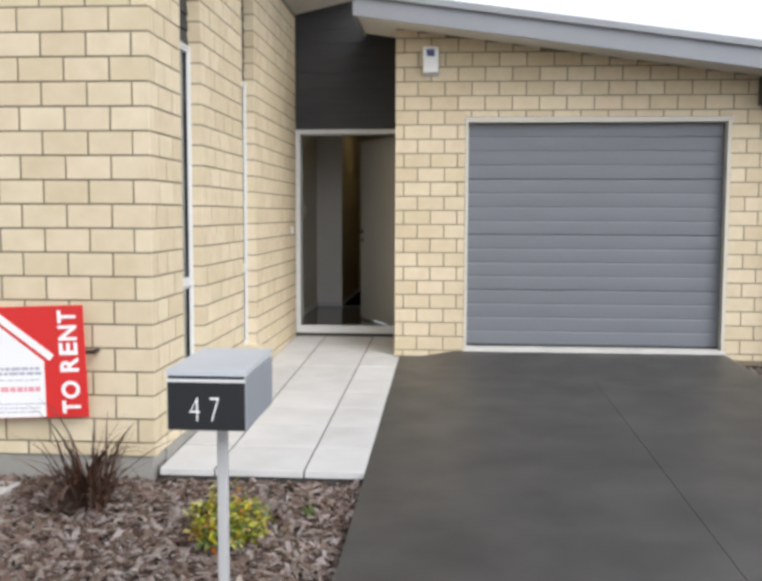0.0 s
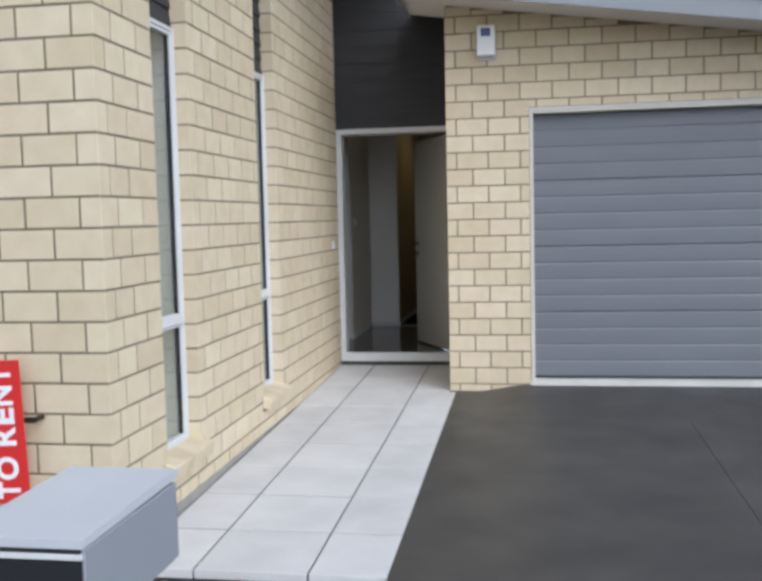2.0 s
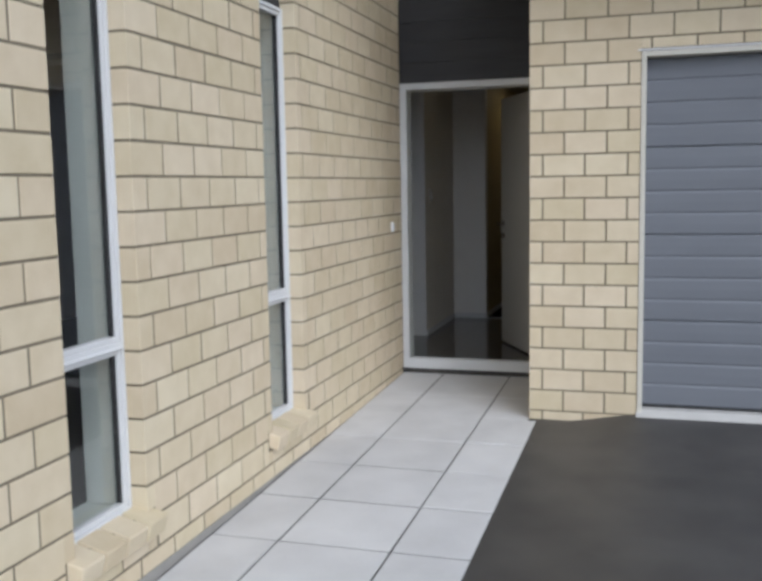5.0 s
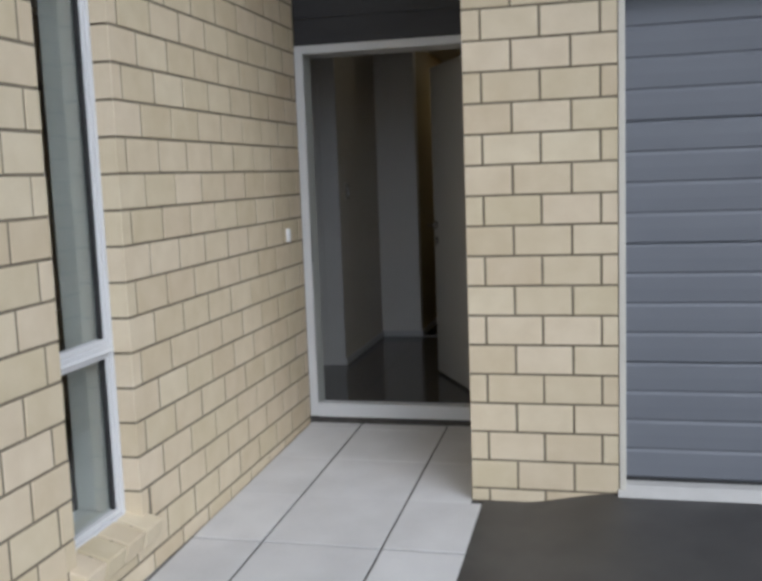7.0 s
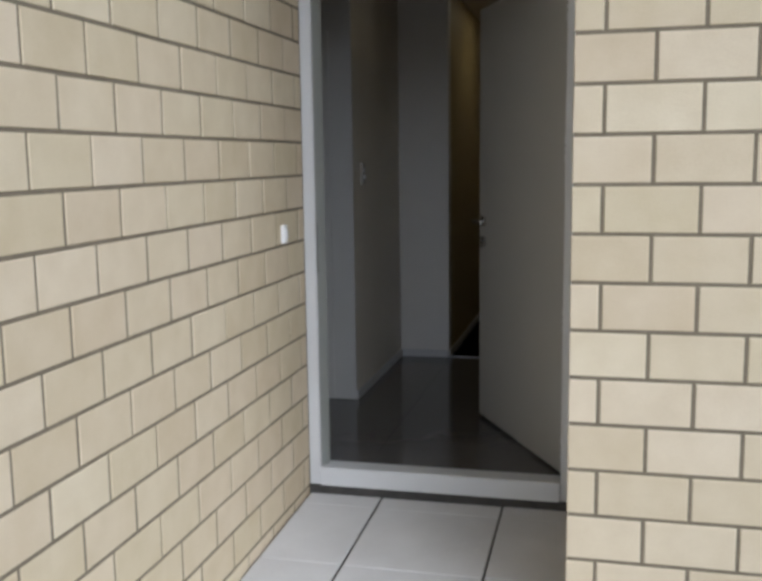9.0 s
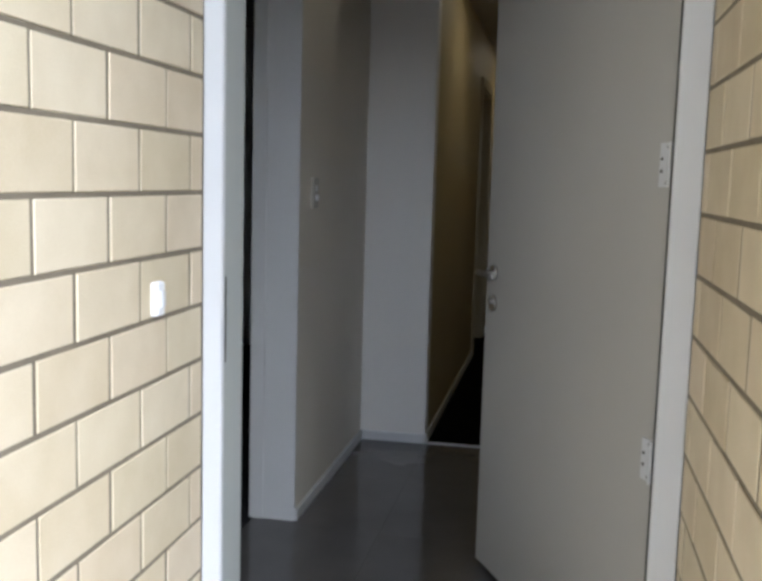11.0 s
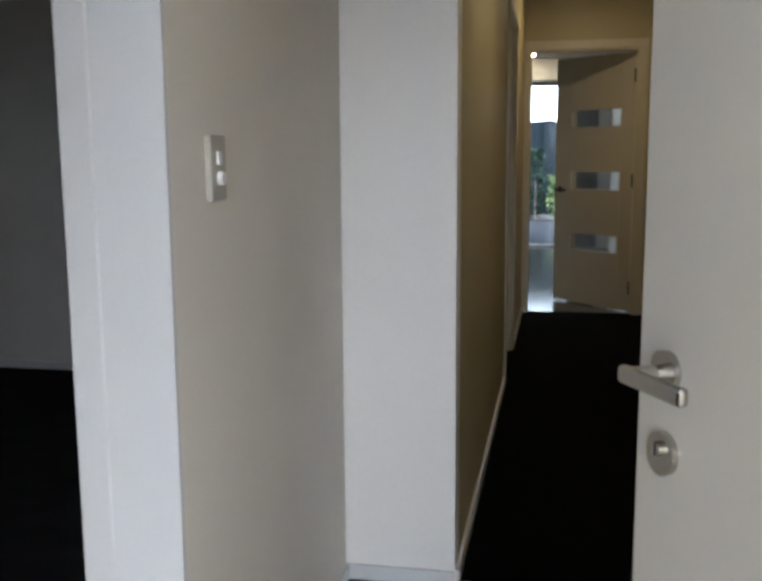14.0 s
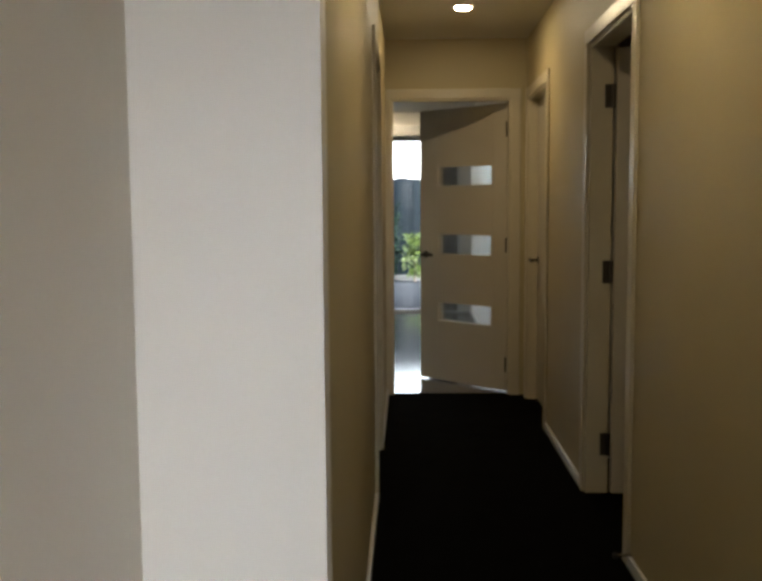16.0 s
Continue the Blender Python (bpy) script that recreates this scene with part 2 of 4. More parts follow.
def part(name, bm, material, parent, label="", smooth=False):
    """One mesh, given in world places, under a thing or under a part of it."""
    ob = new(name, mesh_from(name, bm, material, smooth))
    ob.parent = parent
    if parent.type == "EMPTY":
        ob.location = -parent.location
    if label:
        ob["label"] = label
    return ob


def solid(name, bm, material, label, category="", kind="structure", smooth=False):
    return tagged(new(name, mesh_from(name, bm, material, smooth)), label, category, "", kind)


def sheet(bm, pts):
    return bm.faces.new([bm.verts.new(p) for p in pts])


def slab(bm, x0, x1, y0, y1, zf, thick):
    """A slab whose top follows the height zf(y)."""
    v = []
    for d in (0, thick):
        for x, y in ((x0, y0), (x1, y0), (x1, y1), (x0, y1)):
            v.append(bm.verts.new((x, y, zf(y) - d)))
    for f in ((0, 1, 2, 3), (7, 6, 5, 4), (0, 4, 5, 1), (1, 5, 6, 2), (2, 6, 7, 3), (3, 7, 4, 0)):
        bm.faces.new([v[i] for i in f])
    return bm


def fall(y):
    """The ground in front of the house falls gently to the street."""
    return 0.026 * max(-14.0, min(y, 1.2))


def text_bm(body, size, depth, m, fat=0.0):
    """Lettering in the built-in font as a mesh."""
    cu = bpy.data.curves.new("lettering", "FONT")
    cu.offset = fat
    cu.body, cu.size, cu.extrude, cu.align_x, cu.align_y = body, size, depth, "CENTER", "CENTER"
    ob = bpy.data.objects.new("lettering", cu)
    me = bpy.data.meshes.new_from_object(ob)
    bm = B()
    bm.from_mesh(me)
    bm.transform(m)
    bpy.data.objects.remove(ob)
    bpy.data.curves.remove(cu)
    return bm


# ---- key measures ----
WX = -1.10            # face of the wing wall along the path
WY = -3.59            # face of the wing wall towards the street
DY = 1.08             # outer face of the entrance frame
FZ = 0.105            # inside floor
CZ = 2.485            # inside ceiling
J0, CO, BL = 0.056, 0.13, 0.25   # first bed joint, course, brick with joint
HL, HR, HE = -0.895, 0.04, 8.07  # hall walls and its end

# ---- ground, drive, path ----
gb = B()
xs = [-400, -60, -12, -4, 0.05, 3.1, 12, 60, 400]
ys = [-400, -60, -14, -3.5, 0.0, 12, 60, 400]
gv = [[gb.verts.new((x, y, fall(y) - 0.075)) for x in xs] for y in ys]
for j in range(len(ys) - 1):
    for i in range(len(xs) - 1):
        gb.faces.new((gv[j][i], gv[j][i + 1], gv[j + 1][i + 1], gv[j + 1][i]))
solid("ground", gb, SOIL, "dark bare garden soil round the house", "ground")

drive = thing("driveway", (1.5, -4, fall(-4)), "dark charcoal concrete driveway with a straight control joint", "driveway", kind="structure")
part("slab", slab(B(), 0.05, 1.672, -14, -0.001, fall, 0.12), DRIVE, drive)
part("slab", slab(B(), 1.676, 3.08, -14, -0.001, fall, 0.12), DRIVE, drive)
part("joint_filler", slab(B(), 1.6721, 1.6759, -14, -0.001, lambda y: fall(y) - 0.003, 0.1), DRIVE, drive)

bed = solid("path_bed", slab(B(), WX + 0.005, 0.048, -3.535, DY, lambda y: fall(y) - 0.0045, 0.07), PAVE_BED, "dark sand bed in the joints of the path", "path")

# ---- roofs ----


def low(x):
    """Lower edge of the garage fascia, which falls with the roof."""
    return 2.522 + 0.138 * (3.06 - x)


def prism(bm, pts, shift):
    """A solid between a polygon and its copy moved by shift."""
    a = [bm.verts.new(p) for p in pts]
    b = [bm.verts.new(Vector(p) + Vector(shift)) for p in pts]
    bm.faces.new(a)
    bm.faces.new(b[::-1])
    for i in range(len(a)):
        j = (i + 1) % len(a)
        bm.faces.new((a[j], a[i], b[i], b[j]))
    bmesh.ops.recalc_face_normals(bm, faces=bm.faces)
    return bm


roof = thing("garage_roof", (1.5, 0, 3.0), "grey mono-pitch garage roof with painted fascia and pale soffit", "roof", kind="structure")
RX0, RX1 = -0.34, 4.3
part("fascia", prism(B(), [(RX0, -0.5, low(RX0)), (RX1, -0.5, low(RX1)), (RX1, -0.5, low(RX1) + 0.17), (RX0, -0.5, low(RX0) + 0.17)], (0, 0.02, 0)), FASCIA, roof, "grey painted fascia board")
part("barge_cap", prism(B(), [(RX0 - 0.02, -0.535, low(RX0) + 0.165), (RX1, -0.535, low(RX1) + 0.165), (RX1, -0.535, low(RX1) + 0.222), (RX0 - 0.02, -0.535, low(RX0) + 0.222)], (0, 0.06, 0)), ROOF, roof, "folded steel barge capping")
part("end_fascia", prism(B(), [(RX0, -0.48, low(RX0)), (RX0, 0.45, low(RX0)), (RX0, 0.45, low(RX0) + 0.17), (RX0, -0.48, low(RX0) + 0.17)], (0.02, 0, 0)), FASCIA, roof)
part("soffit", prism(B(), [(RX0 + 0.02, -0.48, low(RX0) + 0.03), (RX1, -0.48, low(RX1) + 0.03), (RX1, -0.004, low(RX1) + 0.03), (0.0, -0.004, low(0) + 0.03), (0.0, 0.45, low(0) + 0.03), (RX0 + 0.02, 0.45, low(RX0) + 0.03)], (0, 0, 0.03)), SOFFIT, roof, "pale fibre-cement soffit")
part("roof_sheet", prism(B(), [(RX0, -0.475, low(RX0) + 0.19), (RX1, -0.475, low(RX1) + 0.19), (RX1, 12.95, low(RX1) + 0.19), (RX0, 12.95, low(RX0) + 0.19)], (0, 0, 0.03)), ROOF, roof, "grey long-run roofing steel")


def wing(x, y=1.08):
    return 3.34 + 0.23 * (x + 1.1) - 0.05 * (y - 1.08)


roof = thing("wing_roof", (-3, 0, 3.0), "grey mono-pitch roof over the brick wing and the entrance recess", "roof", kind="structure")
part("soffit", prism(B(), [(-6, -4.0, wing(-6, -4)), (-0.36, -4.0, wing(-0.36, -4)), (-0.36, 1.2, wing(-0.36, 1.2)), (-6, 1.2, wing(-6, 1.2))], (0, 0, 0.03)), SOFFIT, roof, "pale soffit lining")
part("roof_sheet", prism(B(), [(-6.1, -4.1, wing(-6, -4) + 0.2), (-0.3, -4.1, wing(-0.3, -4) + 0.2), (-0.3, 12.95, wing(-0.3, 1.2) + 0.2), (-6.1, 12.95, wing(-6.1, 1.2) + 0.2)], (0, 0, 0.04)), ROOF, roof)
part("fascia", prism(B(), [(-6.1, -4.03, wing(-6, -4) - 0.03), (-0.34, -4.03, wing(-0.34, -4) - 0.03), (-0.34, -4.03, wing(-0.34, -4) + 0.19), (-6.1, -4.03, wing(-6.1, -4) + 0.19)], (0, 0.02, 0)), FASCIA, roof)

# ---- plain shells behind the brick, with openings ----
W1, W2 = (-3.01, -2.555), (-1.375, -0.935)   # window openings along the wing wall
WB = 0.215                                # their foot
GX0, GX1, GZ = 0.633, 2.985, 2.170         # garage opening


def shell(name, label, boxes, material=MORTAR):
    bm = B()
    for b in boxes:
        box(bm, *b)
    return solid(name, bm, material, label, "wall")


Y0 = WY + 0.002
wall_path = shell("wall_wing_path", "cream brick wall along the entrance path", [
    (WX - 0.10, Y0, -0.02, WX - 0.002, W1[0] - 0.004, 3.42), (WX - 0.10, W1[0], -0.02, WX - 0.002, W1[1], WB),
    (WX - 0.10, W1[1] + 0.004, -0.02, WX - 0.002, W2[0] - 0.004, 3.42), (WX - 0.10, W2[0], -0.02, WX - 0.002, W2[1], WB),
    (WX - 0.10, W2[1] + 0.004, -0.02, WX - 0.002, DY + 0.1, 3.42)])
wall_street = shell("wall_wing_street", "cream brick wall of the wing towards the street", [(-6, Y0, -0.02, WX - 0.102, WY + 0.1, 3.0)])
gbm = B()
box(gbm, 0.002, 0.002, -0.05, GX0, 0.1, low(0.6) + 0.1)
box(gbm, GX1, 0.002, -0.05, 3.9, 0.1, low(3.9) + 0.08)
prism(gbm, [(GX0, 0.002, GZ), (GX1, 0.002, GZ), (GX1, 0.002, low(GX1) + 0.1), (GX0, 0.002, low(GX0) + 0.1)], (0, 0.096, 0))
prism(gbm, [(GX1, 0.002, low(3.9) + 0.08), (3.9, 0.002, low(3.9) + 0.08), (GX1, 0.002, low(GX1) + 0.1)], (0, 0.096, 0))
wall_garage = solid("wall_garage_front", gbm, MORTAR, "cream brick garage front with alarm box", "wall")
wall_recess = shell("wall_recess", "cream brick side wall of the entrance recess", [(0.002, 0.102, -0.05, 0.10, DY + 0.12, 3.1)])
box(fb := B(), -6, WY + 0.015, -0.5, WX - 0.02, WY + 0.22, -0.02)
box(fb, WX - 0.22, WY + 0.23, -0.5, WX - 0.003, DY, -0.021)
solid("foundation", fb, CONCRETE, "grey plastered concrete foundation under the brick", "foundation")
# side and rear shells that close the house
# The low west opening faces the added side-room window.
shell("wall_house_side", "plain outer walls of the house", [(-6.1, WY, -0.3, -6.0, 2.2, 2.6), (-6.1, 4.4, -0.3, -6.0, 9.0, 2.6), (-6.1, 12.4, -0.3, -6.0, 13.0, 2.6), (-6.1, 2.2, -0.3, -6.0, 4.4, 0.9), (-6.1, 2.2, 2.15, -6.0, 4.4, 2.6), (3.34, 0.1, -0.3, 3.44, 12.4, 2.42), (0.15, 12.3, -0.3, 3.34, 12.4, 2.42)], BRICK_FAR)
shell("wall_wing_lining", "painted inside of the wing room", [
    (WX - 0.25, WY + 0.25, -0.02, WX - 0.15, W1[0] - 0.02, 2.6), (WX - 0.25, W1[1] + 0.02, -0.02, WX - 0.15, W2[0] - 0.02, 2.6),
    (WX - 0.25, W2[1] + 0.02, -0.02, WX - 0.15, 1.3, 2.6), (-1.42, 1.24, -0.02, WX - 0.02, 1.30, 2.6), (-6, WY + 0.11, -0.02, WX - 0.25, WY + 0.2, 2.6)], WALL_PAINT)
shell("wall_window_heads", "lining over the wing windows", [(WX - 0.25, W1[0] - 0.02, 2.40, WX - 0.15, W1[1] + 0.02, 3.3), (WX - 0.25, W2[0] - 0.02, 2.40, WX - 0.15, W2[1] + 0.02, 3.3)], WALL_PAINT)

# ---- inside walls ----
LX = -1.22   # entry wall with the switch


def inner(name, label, boxes, paint=WALL_PAINT):
    return shell(name, label, boxes, paint)


ZT = CZ + 0.01
inner("wall_entry", "entry wall with a light switch, warm lamp cast in its paint", [(-1.385, 2.302, FZ - 0.02, LX, 3.4535, ZT)], ENTRY_WARM_PAINT)
# Separate skin gives the daylit end its own tone, without the warm cast.
inner("wall_entry_end", "end face of the entry wall, cooler daylight tone in its paint", [(-1.385, 2.29, FZ - 0.02, LX, 2.3015, ZT)], TRIM_WHITE)
inner("wall_return", "white wall face beside the hall", [(-1.40, 3.455, FZ - 0.02, HL, 3.56, ZT)])
LD = (5.85, 6.66)
RD1, RD2 = (5.16, 5.96), (7.14, 7.95)
DH = 2.088
# Hall walls carry the dim amber lamplight in their colour.
inner("wall_hall_west", "hall wall with a doorway, dim amber light in its paint", [(HL - 0.1, 3.562, FZ - 0.02, HL, LD[0], ZT), (HL - 0.1, LD[0], DH, HL, LD[1], ZT), (HL - 0.1, LD[1], FZ - 0.02, HL, HE, ZT)], HALL_DIM_PAINT)
inner("wall_hall_east", "hall wall with two doorways, dim amber light in its paint", [
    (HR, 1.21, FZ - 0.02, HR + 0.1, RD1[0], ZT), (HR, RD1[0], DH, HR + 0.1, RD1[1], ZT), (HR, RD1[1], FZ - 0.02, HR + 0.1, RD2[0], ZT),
    (HR, RD2[0], DH, HR + 0.1, RD2[1], ZT), (HR, RD2[1], FZ - 0.02, HR + 0.1, HE, ZT)], HALL_DIM_PAINT)
ED = (-0.866, -0.055)
inner("wall_hall_end", "wall round the hall end door, dim amber light in its paint", [(HL - 0.1, HE, FZ - 0.02, ED[0], HE + 0.1, ZT), (ED[0], HE, 2.10, ED[1], HE + 0.1, ZT), (ED[1], HE, FZ - 0.02, HR + 0.1, HE + 0.1, ZT)], HALL_DIM_PAINT)
# The gap in the west wall is for the added side-room window.
inner("wall_side_room", "dim painted walls of the room beside the entry", [(-5.2, 5.72, FZ - 0.02, HL - 0.1, 5.82, ZT), (-5.3, 1.0, FZ - 0.02, -5.2, 2.9, ZT), (-5.3, 3.7, FZ - 0.02, -5.2, 8.1, ZT), (-5.3, 2.9, FZ - 0.02, -5.2, 3.7, 1.2), (-5.3, 2.9, 2.1, -5.2, 3.7, ZT)])
inner("wall_living", "white walls of the living room", [(-5.0, HE + 0.0, FZ - 0.02, HL - 0.1, HE + 0.1, ZT), (-5.1, HE, FZ - 0.02, -5.0, 12.95, ZT), (0.0, HE + 0.1, FZ - 0.02, 0.15, 13.0, ZT),
      (-5.0, 12.90, FZ - 0.02, -2.5, 13.0, ZT), (-2.5, 12.90, 2.2, -0.12, 13.0, ZT), (-0.12, 12.90, FZ - 0.02, 0.0, 13.0, ZT)])
inner("wall_bedroom", "painted walls of the rooms off the hall", [(2.2, 4.0, FZ - 0.02, 2.3, 8.2, ZT), (HR + 0.1, 3.9, FZ - 0.02, 2.3, 4.0, ZT), (HR + 0.1, 6.5, FZ - 0.02, 2.3, 6.6, ZT), (HR + 0.1, HE + 0.02, FZ - 0.02, 2.3, HE + 0.1, ZT)])
box(cb := B(), -5.3, 1.2, CZ, 2.3, 13.0, CZ + 0.05)
solid("ceiling", cb, CEIL_PAINT, "flat painted plaster ceiling", "ceiling")
box(cb := B(), -6, WY + 0.1, 2.62, WX - 0.16, 1.4, 2.66)
solid("ceiling_wing", cb, CEIL_PAINT, "flat ceiling of the wing room", "ceiling")
box(cb := B(), -6, WY + 0.1, -0.1, WX - 0.15, 1.199, FZ + 0.003)
solid("floor_wing", cb, CARPET, "dark carpet of the wing room", "floor")

# ---- floors inside ----
box(fb := B(), -1.384, DY + 0.14, -0.1, HR, 3.455, FZ - 0.006)
entry_floor = solid("floor_entry", fb, GROUT, "polished dark grey tiled entry floor", "floor")
box(fb := B(), -5.0, HE + 0.05, -0.1, 0.0, 12.90, FZ - 0.006)
living_floor = solid("floor_living", fb, GROUT, "polished grey tiled living room floor", "floor")
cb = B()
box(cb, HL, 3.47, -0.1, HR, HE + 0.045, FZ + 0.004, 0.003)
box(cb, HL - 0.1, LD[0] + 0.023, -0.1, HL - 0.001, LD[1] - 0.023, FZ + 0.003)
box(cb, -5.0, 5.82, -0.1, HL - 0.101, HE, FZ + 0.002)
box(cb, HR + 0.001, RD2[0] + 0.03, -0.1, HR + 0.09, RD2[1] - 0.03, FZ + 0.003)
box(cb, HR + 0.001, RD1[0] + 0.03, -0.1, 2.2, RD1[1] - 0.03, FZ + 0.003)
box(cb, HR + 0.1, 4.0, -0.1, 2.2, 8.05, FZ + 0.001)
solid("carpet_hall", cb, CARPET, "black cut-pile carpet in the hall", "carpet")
box(cb := B(), -5.2, 1.2, -0.1, -1.386, 5.72, FZ + 0.004)
solid("carpet_side_room", cb, CARPET_GREY, "charcoal carpet in the dim side room", "carpet")
box(cb := B(), HL + 0.002, 3.452, FZ - 0.02, HR, 3.474, FZ + 0.006, 0.002)
solid("carpet_trim", cb, ALU_WHITE, "thin metal strip between tile and carpet", "trim")


def skirting(name, runs):
    bm = B()
    for r in runs:
        box(bm, *r, bevel=0.003)
    return solid(name, bm, TRIM_WHITE, "white painted skirting board", "skirting")


ST = FZ + 0.047
skirting("baseboard_entry", [(LX, 2.293, FZ, LX + 0.013, 3.441, ST), (LX, 3.440, FZ, HL - 0.001, 3.452, ST)])
skirting("baseboard_hall", [(HL, 3.46, FZ, HL + 0.013, LD[0] - 0.06, ST), (HL, LD[1] + 0.06, FZ, HL + 0.013, HE, ST),
         (HR - 0.013, 2.3, FZ, HR, RD1[0] - 0.06, ST), (HR - 0.013, RD1[1] + 0.06, FZ, HR, RD2[0] - 0.06, ST)])
skirting("baseboard_side_room", [(-5.2, 5.707, FZ, -1.41, 5.72, ST)])
skirting("baseboard_living", [(-0.013, HE + 0.1, FZ, 0.0, 12.90, ST)])


# ---- inside door frames ----


def casing(name, label, axis, face, a, b, top, out, depth):
    """Lining and architraves of an opening in a wall. axis: the way the wall runs; out: +1 or -1, the side that shows."""
    ob = thing(name, (face if axis == "y" else a, a if axis == "y" else face, FZ), label, "door frame", kind="structure")
    lo, hi = sorted((face, face - out * depth))
    p0, p1 = sorted((face, face + out * 0.014))
    w = 0.058

    def add(part_name, u0, u1, d0, d1, z0, z1):
        bm = B()
        box(bm, *((d0, u0, z0, d1, u1, z1) if axis == "y" else (u0, d0, z0, u1, d1, z1)), bevel=0.003)
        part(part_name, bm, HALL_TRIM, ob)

    add("lining", a, a + 0.022, lo, hi, FZ, top - 0.022)
    add("lining", b - 0.022, b, lo, hi, FZ, top - 0.022)
    add("lining", a, b, lo, hi, top - 0.022, top)
    add("architrave", a - w, a + 0.006, p0, p1, FZ, top - 0.006)
    add("architrave", b - 0.006, b + w, p0, p1, FZ, top - 0.006)
    add("architrave", a - w, b + w, p0, p1, top - 0.006, top + w)
    return ob


casing("door_frame_west", "white doorway trim in the hall", "y", HL, LD[0], LD[1], DH, 1, 0.1)
casing("door_frame_east", "white doorway trim in the hall round an open door", "y", HR, RD1[0], RD1[1], DH, -1, 0.1)
casing("door_frame_east", "white doorway trim in the hall round a closed door", "y", HR, RD2[0], RD2[1], DH, -1, 0.1)
casing("door_frame_end", "white doorway trim at the hall end", "x", HE, ED[0], ED[1], 2.10, -1, 0.1)

# ---- entrance frame and front door ----
frame_ob = thing("entrance_frame", (-0.53, DY, 0.05), "white aluminium entrance frame with a low sill", "door frame", kind="structure")
FT, FB = 2.175, 0.062
part("jamb", box(B(), WX + 0.001, DY, FB, -1.050, DY + 0.020, FT, 0.003), ALU_WHITE, frame_ob)
part("jamb", box(B(), -0.061, DY, FB, -0.001, DY + 0.020, FT, 0.003), ALU_WHITE, frame_ob)
part("head", box(B(), -1.050, DY, FT - 0.045, -0.061, DY + 0.075, FT, 0.003), ALU_WHITE, frame_ob)
part("sill", box(B(), -1.050, DY - 0.01, FB, -0.061, DY + 0.03, 0.142, 0.004), ALU_WHITE, frame_ob, "white aluminium door sill")
part("sill_tread", box(B(), -1.050, DY + 0.031, FB, -0.061, DY + 0.139, 0.124, 0.004), ALU_WHITE, frame_ob, "ribbed white aluminium door sill")
# Left jamb takes the greyer paint so its side face reads as shaded.
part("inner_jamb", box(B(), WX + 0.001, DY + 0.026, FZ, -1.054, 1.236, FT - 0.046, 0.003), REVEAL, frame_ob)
part("inner_jamb", box(B(), -0.006, DY + 0.082, FZ, 0.035, 1.21, FT - 0.046, 0.003), TRIM_WHITE, frame_ob)
# Solid black block, also standing for the unlit gap at the hinge side.
part("seal", box(B(), -0.058, DY + 0.0205, 0.13, -0.002, DY + 0.081, FT - 0.046), DARK_GAP, frame_ob, "black seal and dark gap behind the jamb")
part("inner_head", box(B(), WX + 0.001, DY + 0.079, FT - 0.044, -0.03, 1.31, FT + 0.02, 0.003), TRIM_WHITE, frame_ob)
part("architrave", box(B(), -1.397, 2.282, FZ, -1.340, 2.2885, DH, 0.003), TRIM_WHITE, frame_ob)
part("seal", box(B(), WX + 0.001, DY + 0.0195, 0.13, -1.058, DY + 0.0265, FT - 0.046), DARK_GAP, frame_ob, "black seal and dark gap behind the jamb")
part("strike_plate", box(B(), -1.058, 1.1055, 0.955, -1.0525, 1.116, 1.160, 0.001), DARK_STEEL, frame_ob, "dark slotted strike plate")
box(kb := B(), WX, DY - 0.003, -0.05, 0, DY + 0.14, FB - 0.001)
solid("threshold", kb, PAVE_BED, "grey concrete step below the entrance sill", "step")
box(hb := B(), -1.36, DY + 0.081, FT + 0.021, HR, 1.31, 2.5)
box(hb, -1.36, DY + 0.101, -0.05, WX - 0.001, 1.236, FT + 0.02)
solid("wall_over_door", hb, WALL_PAINT, "plain wall above and beside the front door", "wall")

panel = thing("cladding_panel", (-0.53, DY, 2.18), "charcoal weatherboard panel above the front door", "cladding", kind="structure")
z = FT + 0.002
while z < 3.6:
    bm = B()
    prism(bm, [(WX + 0.002, DY + 0.032, z), (WX + 0.002, DY + 0.013, z), (WX + 0.002, DY + 0.019, z + 0.150), (WX + 0.002, DY + 0.032, z + 0.150)], (1.097, 0, 0))
    part("weatherboard", bm, BLACK_CLAD, panel)
    z += 0.145
box(cbk := B(), WX, DY + 0.034, FT, 0.1, DY + 0.078, 3.7)
solid("panel_backing", cbk, BLACK_CLAD, "dark lining behind the weatherboards", "wall")

HX, HY = -0.050, 1.225
LDIR = Vector((-0.4714, 0.8819, 0)).normalized()
LN = Vector((-LDIR.y, LDIR.x, 0))   # side of the leaf that faces the path
leaf_m = Matrix(((LDIR.x, LN.x, 0, HX), (LDIR.y, LN.y, 0, HY), (0, 0, 1, 0), (0, 0, 0, 1)))
leaf = thing("front_door", (HX, HY, FZ), "open pale grey flush front door with satin steel lever", "door")
LW = 0.990


def on_leaf(bm):
    bm.transform(leaf_m)
    bmesh.ops.recalc_face_normals(bm, faces=bm.faces)
    return bm


door_leaf = part("leaf", on_leaf(box(B(), 0, -0.04, 0.118, LW, 0, 2.125, 0.003)), FRONT_DOOR, leaf)


